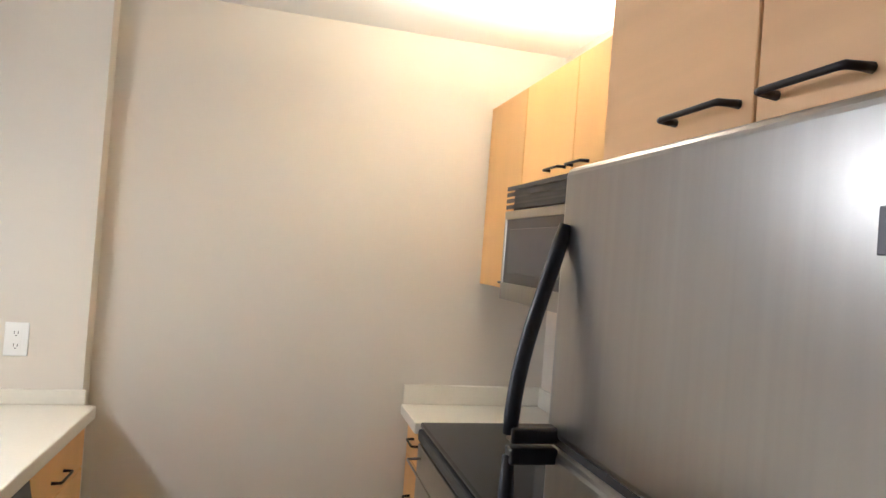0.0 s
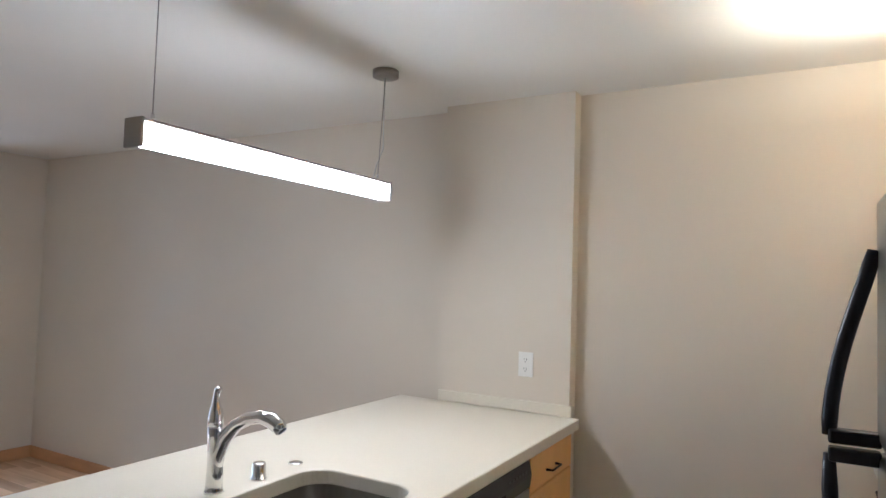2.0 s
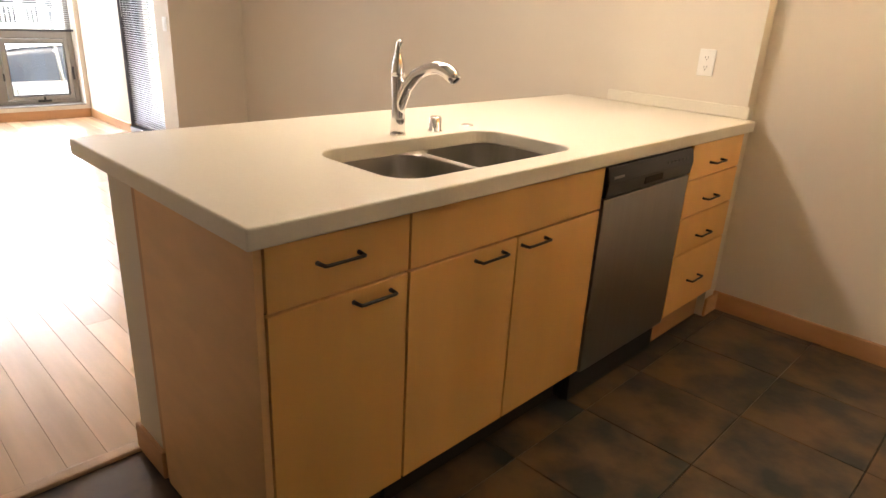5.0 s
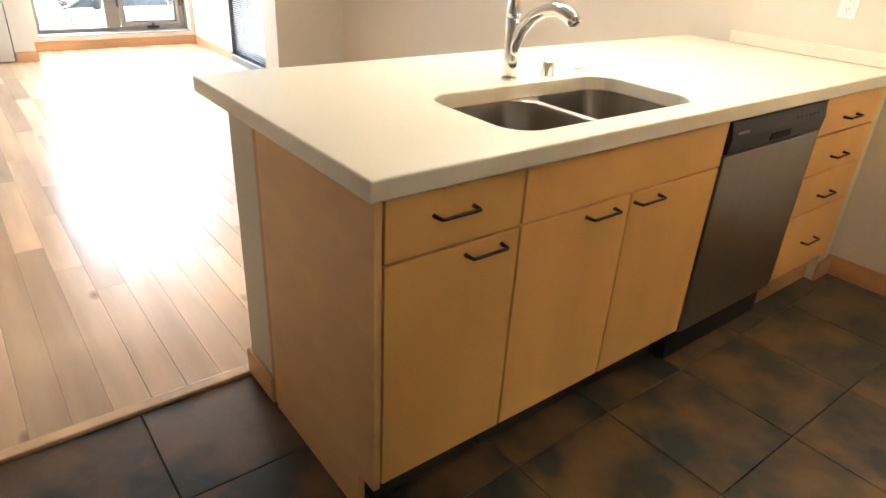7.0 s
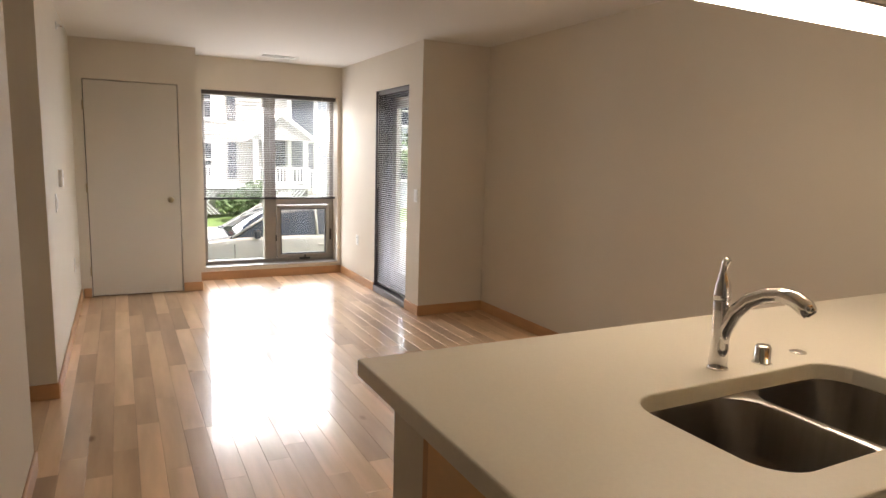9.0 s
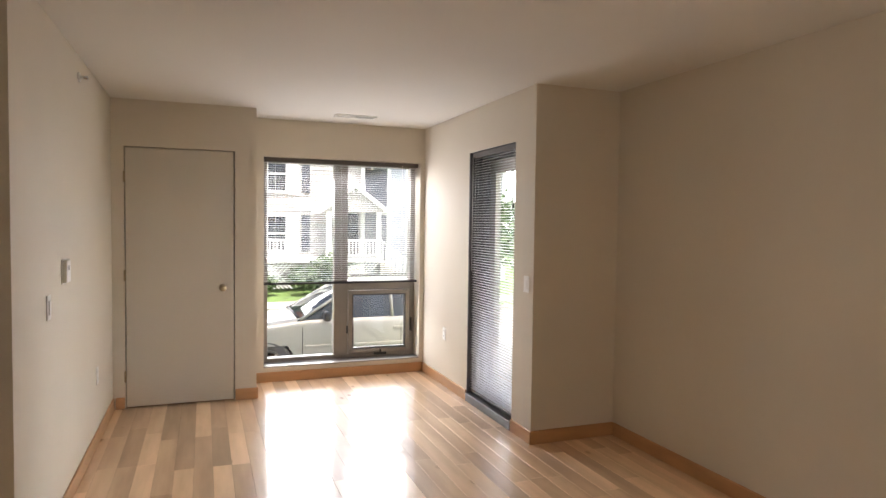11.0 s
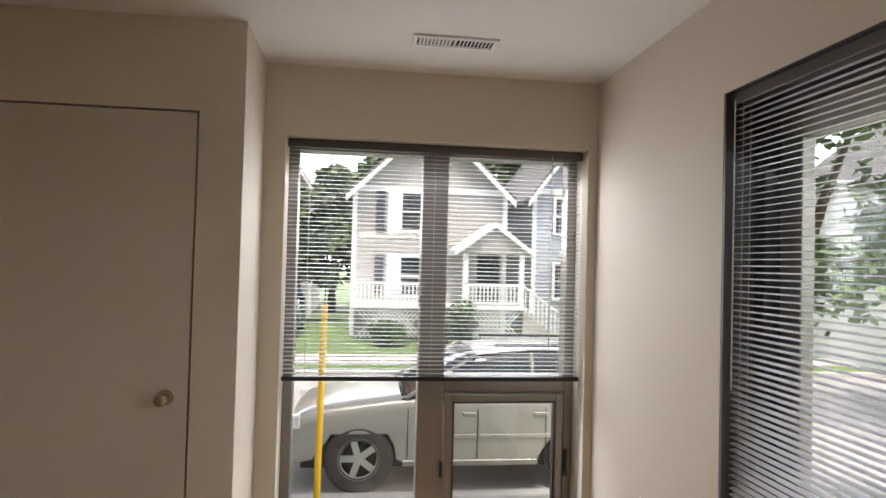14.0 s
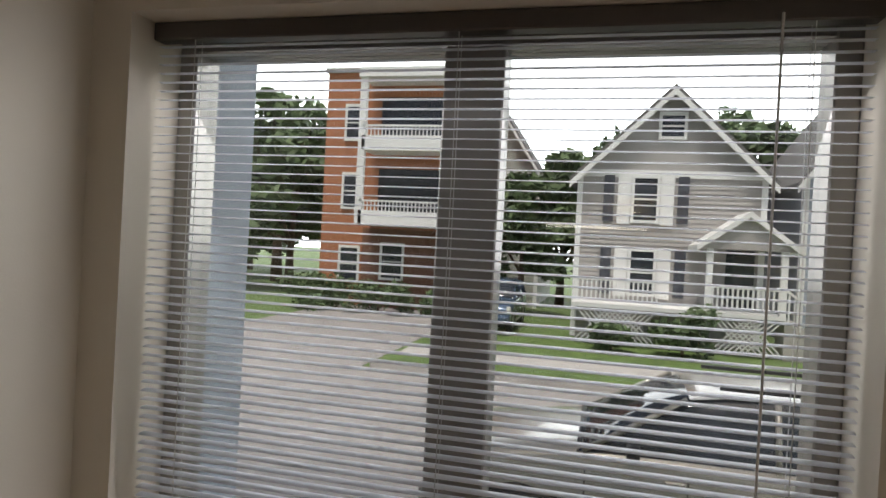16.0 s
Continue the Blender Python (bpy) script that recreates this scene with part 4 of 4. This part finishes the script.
def clapboards(parent, x, y0, y1, z0, z1, mat, step=0.16):
    bm = bmesh.new()
    z = z0
    while z < z1:
        v = [bm.verts.new(p) for p in ((x, y0, z + step), (x, y1, z + step), (x + 0.03, y1, z), (x + 0.03, y0, z), (x, y1, z), (x, y0, z))]
        bm.faces.new((v[0], v[3], v[2], v[1]))
        bm.faces.new((v[3], v[5], v[4], v[2]))
        z += step
    tagged(mesh_ob("siding", bm, mat, parent), kind="stuff")


def gable_house(label, x, y0, y1, zw, zr, mat, depth=9, gable=True):
    d = empty("house", label, "house", (x, (y0 + y1) / 2, G))
    ym = (y0 + y1) / 2
    extrude_profile("wall", [(y0, G), (y1, G), (y1, zw), (ym, zr - 0.1), (y0, zw)], x - depth, x, mat, d, "x")
    clapboards(d, x + 0.002, y0, y1, G + 0.5, zw, mat)
    o = 0.35
    k = (zr - zw) / (ym - y0)
    for s in (-1, 1):
        ye = ym + s * (ym - y0 + o)
        prof = [(ym, zr), (ye, zr - k * (ym - y0 + o)), (ye, zr - k * (ym - y0 + o) + 0.14), (ym, zr + 0.14)]
        extrude_profile("roof", prof, x - depth - 0.3, x + 0.4, ROOF, d, "x")
        extrude_profile("barge_board", [(ym, zr - 0.22), (ye, zr - k * (ym - y0 + o) - 0.22), (ye, zr - k * (ym - y0 + o) - 0.002), (ym, zr - 0.002)], x + 0.34, x + 0.42, WHITE, d, "x")
        yc = ym + s * (ym - y0)
        box("corner_board", (x - 0.02, yc - 0.09, G), (x + 0.06, yc + 0.09, zw), WHITE, d)
    box("belt", (x, y0, zw - 0.12), (x + 0.08, y1, zw + 0.12), WHITE, d)
    return d


hx = -28.2
h = gable_house("grey clapboard two-storey house with white trim", hx, 0.95, 6.75, 4.3, 7.1, SIDING)
for z in (2.75, 0.3):
    house_window(h, hx + 0.04, 3.1, z, 0.72, 1.4, False)
    boxes("trim_panel", [((hx + 0.03, 3.1 + k, z - 0.15), (hx + 0.10, 3.1 + k + 0.42, z + 1.55)) for k in (-0.9, 0.48)], WHITE, h)
    boxes("shutter", [((hx + 0.03, 3.1 + k, z - 0.08), (hx + 0.09, 3.1 + k + 0.34, z + 1.48)) for k in (-1.36, 1.02)], SHUTTER, h)
house_window(h, hx + 0.04, 3.85, 5.55, 0.7, 0.7, False)
# porch with gable roof, balustrades, lattice and steps
P0, P1, PX = 4.95, 7.0, hx + 1.9
box("porch_floor", (hx, 0.95, -0.12), (PX, P1 + 0.1, 0.0), WHITE, h)
boxes("porch_post", [((PX - 0.2, y - 0.09, 0.0), (PX - 0.02, y + 0.09, 1.95)) for y in (P0, P1)], WHITE, h)
extrude_profile("porch_gable", [(P0 - 0.3, 1.9), (P1 + 0.3, 1.9), ((P0 + P1) / 2, 2.85)], hx, PX, SIDING, h, "x")
for s in (-1, 1):
    ym, ye = (P0 + P1) / 2, (P0 + P1) / 2 + s * ((P1 - P0) / 2 + 0.42)
    extrude_profile("porch_roof", [(ym, 2.86), (ye, 1.80), (ye, 1.98), (ym, 3.04)], hx, PX + 0.15, WHITE, h, "x")
box("house_door", (hx + 0.035, 5.7, 0.0), (hx + 0.08, 6.55, 2.0), PANE, h)
rails = []
for ya, yb in ((0.95, 3.6), (P0 + 0.1, P1 - 0.1)):
    rails += [((PX - 0.12, ya, 0.72), (PX - 0.05, yb, 0.80)), ((PX - 0.12, ya, 0.10), (PX - 0.05, yb, 0.16))]
    n = int((yb - ya) / 0.14)
    rails += [((PX - 0.10, ya + 0.14 * k, 0.1), (PX - 0.06, ya + 0.14 * k + 0.055, 0.75)) for k in range(n + 1)]
boxes("balustrade", rails, WHITE, h)
bm = bmesh.new()
for ya, yb in ((0.95, 3.6), (P0, P1)):
    y = ya - 1.0
    while y < yb:
        for s in (1, -1):
            a, b = (y, y + 0.95)
            za, zb = (G + 0.15, -0.15) if s > 0 else (-0.15, G + 0.15)
            if a >= ya - 0.01 and b <= yb + 0.01:
                v = [bm.verts.new(p) for p in ((PX - 0.05 + 0.01 * s, a, za), (PX - 0.05 + 0.01 * s, a + 0.06, za), (PX - 0.05 + 0.01 * s, b + 0.06, zb), (PX - 0.05 + 0.01 * s, b, zb))]
                bm.faces.new(v)
        y += 0.16
tagged(mesh_ob("lattice", bm, WHITE, h), kind="stuff")
steps = [((PX - 1.1, P1 + 0.1 + 0.27 * k, G), (PX - 0.15, P1 + 0.1 + 0.27 * (k + 1), -0.12 - 0.19 * k)) for k in range(5)]
boxes("porch_steps", steps, CONCRETE, h)
sr = []
for k in range(9):
    y, z = P1 + 0.15 + 0.16 * k, -0.1 - 0.115 * k
    sr.append(((PX - 0.12, y, z - 0.1), (PX - 0.07, y + 0.05, z + 0.75)))
boxes("stair_rail", sr, WHITE, h)
extrude_profile("stair_handrail", [(P1 + 0.1, 0.72), (P1 + 1.6, -0.35), (P1 + 1.6, -0.27), (P1 + 0.1, 0.80)], PX - 0.14, PX - 0.05, WHITE, h, "x")
fix_parent(h)
h2 = gable_house("blue-grey narrow house with steep gable", -29.5, 8.3, 14.2, 4.6, 8.6, SIDING3)
for y in (9.6, 11.2, 12.8):
    for z in (0.2, 2.9):
        house_window(h2, -29.46, y, z, 0.8, 1.4, False)
fix_parent(h2)
h3 = gable_house("pale green clapboard house", -37, -6.5, -1.3, 5.2, 9.2, SIDING2)
fix_parent(h3)
h4 = gable_house("pale house behind the patio lawn", -16, 16.5, 24, 4.4, 7.2, WHITE)
fix_parent(h4)


def brick_block():
    d = empty("apartment_house", "orange brick apartment house with white balconies", "building", (-33, -6.5, G))
    x, y0, y1 = -32.0, -10.4, -3.6
    box("wall", (x - 8, y0, G), (x, y1, 8.9), BRICK, d)
    box("base_wall", (x, y0 + 2.0, G), (x + 0.05, y1, 2.1), BRICKDARK, d)
    box("parapet", (x - 8.1, y0 - 0.1, 8.9), (x + 0.12, y1 + 0.1, 9.1), CONCRETE, d)
    for z in (2.2, 5.3):
        box("balcony", (x, y0 + 2.3, z), (x + 1.5, y1 - 0.6, z + 0.28), WHITE, d)
        box("balcony_front", (x + 1.42, y0 + 2.3, z + 0.28), (x + 1.5, y1 - 0.6, z + 0.62), WHITE, d)
        boxes("balcony_rail", [((x + 1.42, y0 + 2.3, z + 0.98), (x + 1.5, y1 - 0.6, z + 1.05))] + [((x + 1.44, y0 + 2.35 + 0.16 * k, z + 0.6), (x + 1.48, y0 + 2.39 + 0.16 * k, z + 1.0)) for k in range(24)], WHITE, d)
        box("recess", (x + 0.003, y0 + 2.6, z + 0.3), (x + 0.03, y1 - 0.8, z + 2.5), PANE, d)
    for y in (y0 + 2.3, y1 - 0.6):
        box("balcony_post", (x + 1.3, y - 0.15, 2.2), (x + 1.5, y + 0.15, 8.3), WHITE, d)
    box("balcony_roof", (x, y0 + 2.1, 8.3), (x + 1.6, y1 - 0.4, 8.7), WHITE, d)
    for z in (-0.2, 3.0, 6.0):
        house_window(d, x, y0 + 1.4, z, 0.8, 1.4, False)
    house_window(d, x + 0.05, y0 + 3.4, 0.0, 0.9, 1.4, False)
    fix_parent(d)


brick_block()


def foliage(rng, clumps, size, per):
    verts, faces = [], []
    for c, r in clumps:
        for _ in range(per):
            u = Vector((rng.gauss(0, 1), rng.gauss(0, 1), rng.gauss(0, 1))).normalized() * r * rng.uniform(0.45, 1.08)
            p = Vector(c) + Vector((u.x, u.y, u.z * 0.8))
            a = Vector((rng.gauss(0, 1), rng.gauss(0, 1), rng.gauss(0, 0.6))).normalized()
            b = a.cross(Vector((rng.gauss(0, 1), rng.gauss(0, 1), rng.gauss(0, 1)))).normalized()
            s = size * rng.uniform(0.6, 1.3)
            n = len(verts)
            verts += [p - a * s, p + b * s * 0.45, p + a * s, p - b * s * 0.45]
            faces.append((n, n + 1, n + 2, n + 3))
    me = bpy.data.meshes.new("crown")
    me.from_pydata([tuple(v) for v in verts], [], faces)
    me.materials.append(LEAF)
    return me


def tree(at, height, radius, seed, label="leafy green street tree", size=0.22, per=90):
    rng = random.Random(seed)
    d = empty("tree", label, "tree", at, "trees")
    tube("trunk", [(0, 0, 0), (0.05, 0, height * 0.2), (0.02, 0.06, height * 0.45), (0, 0, height * 0.8)], [height * 0.035, height * 0.026, height * 0.02, height * 0.008], BARK, d, 10)
    clumps = []
    for k in range(22):
        a, zz = rng.uniform(0, 6.28), rng.uniform(0.32, 1.0)
        rr = radius * math.sin(min(1, (1.12 - zz) * 1.5) * 1.57) * rng.uniform(0.35, 0.95)
        c = (rr * math.cos(a), rr * math.sin(a), height * zz)
        clumps.append((c, radius * rng.uniform(0.24, 0.42)))
        if k < 7:
            tube("limb", [(0, 0, height * 0.3), (c[0] * 0.5, c[1] * 0.5, (height * 0.35 + c[2]) / 2), c], [height * 0.014, height * 0.009, height * 0.003], BARK, d, 6)
    o = new("crown", foliage(rng, clumps, size, per))
    tagged(o, kind="stuff")
    o.parent = d


for k, (x, y, hh, r) in enumerate(((-42, -18, 11, 5), (-48, -12, 9, 4.5), (-40, -0.3, 7.5, 3.2), (-41, 6.5, 9.8, 3.6), (-40, 11.0, 9.6, 3.2), (-46, 3, 9, 4), (-33.5, -1.6, 6.0, 1.4), (-38, -15, 8, 4), (-46, 16, 11, 5), (-52, -26, 10, 5), (-56, -20, 11, 5), (-44, -23, 8, 4), (-43, 9, 10.5, 3.8))):
    tree((x, y, G), hh, r, 10 + k, size=0.42, per=170)
tree((-10.8, 6.0, G), 6.4, 1.6, 40, "leafy green tree beside the pavement", 0.10, 190)
tree((-13.5, 12.5, G), 8.0, 3.0, 41, "leafy green tree beside the patio", 0.16, 130)


def shrub(at, r, hh, seed):
    rng = random.Random(seed)
    clumps = [((rng.uniform(-r, r) * 0.7, rng.uniform(-r, r), hh * rng.uniform(0.2, 0.85)), r * 0.5) for _ in range(9)]
    d = empty("shrub", "dense green garden shrub by the porch", "shrub", at, "shrubs")
    tube("stem", [(0, 0, 0), (0, 0, hh * 0.4)], 0.05, BARK, d, 6)
    o = new("leaves", foliage(rng, clumps, 0.13, 110))
    tagged(o, kind="stuff")
    o.parent = d


for k, (x, y, r, hh) in enumerate(((-25.4, 4.2, 0.85, 1.7), (-25.6, 2.2, 0.6, 0.8), (-30.0, -8.6, 1.0, 1.4), (-30, -6.8, 1.0, 1.2), (-30, -5.0, 1.0, 1.1), (-29.5, -10.0, 1.1, 1.3))):
    shrub((x, y, G), r, hh, 60 + k)

# ---- floors ----
wood = structure(new("floor_wood"), "glossy natural maple plank floor")
rng = random.Random(4)


def plank_mesh(length, width):
    bm = bmesh.new()
    add_box(bm, (-length / 2, -width / 2, -0.012), (length / 2, width / 2, 0.0))
    top = [e for e in bm.edges if all(v.co.z > -0.001 for v in e.verts)]
    bmesh.ops.bevel(bm, geom=top, offset=0.0010, segments=1, affect="EDGES")
    me = bpy.data.meshes.new("plank")
    bm.to_mesh(me)
    bm.free()
    me.materials.append(MAPLE)
    return me


PW = 0.111
LENGTHS = [0.62, 0.78, 0.95, 1.12, 1.3, 1.55]
PLANKS = {L: plank_mesh(L - 0.0004, PW - 0.0004) for L in LENGTHS}


def lay(x0, x1, y):
    x = x0
    while x1 - x > 0.001:
        L = rng.choice(LENGTHS)
        if x1 - x - L < 0.62:
            L = x1 - x
            me = plank_mesh(L - 0.0004, PW - 0.0004)
        else:
            me = PLANKS[L]
        o = new("plank", me)
        o.parent = wood
        o.location = (x + L / 2, y + PW / 2, FZ)
        x += L


y = -0.47
while y < 3.08:
    lay(-7.14 if y > 0.6 else -6.66, -0.935 if y + PW < 0.52 else -0.90, y)
    y += PW
structure(box("floor_hall", (-3.82, -2.1, FZ - 0.012), (-2.80, -0.47, FZ), MAPLE), "maple floor of the side hall")

slate = structure(new("floor_slate"), "dark multicoloured slate tile floor")
TS = 0.405


def tile_mesh(sx, sy):
    bm = bmesh.new()
    add_box(bm, (-sx / 2, -sy / 2, -0.012), (sx / 2, sy / 2, 0.0))
    top = [e for e in bm.edges if all(v.co.z > -0.001 for v in e.verts)]
    bmesh.ops.bevel(bm, geom=top, offset=0.0018, segments=1, affect="EDGES")
    me = bpy.data.meshes.new("tile")
    bm.to_mesh(me)
    bm.free()
    me.materials.append(SLATE)
    return me


TILE = tile_mesh(TS - 0.0025, TS - 0.0025)
for i in range(7):
    for j in range(-5, 8):
        x0, y0 = -0.90 + i * TS, 0.147 + j * TS
        x1, y1 = min(x0 + TS, 1.63), min(y0 + TS, 3.045)
        if x1 - x0 < 0.05 or y1 - y0 < 0.05:
            continue
        full = x1 - x0 > TS - 0.001 and y1 - y0 > TS - 0.001
        o = new("tile", TILE if full else tile_mesh(x1 - x0 - 0.0025, y1 - y0 - 0.0025))
        o.parent = slate
        o.location = ((x0 + x1) / 2, (y0 + y1) / 2, FZ + rng.uniform(-0.0008, 0.0008))
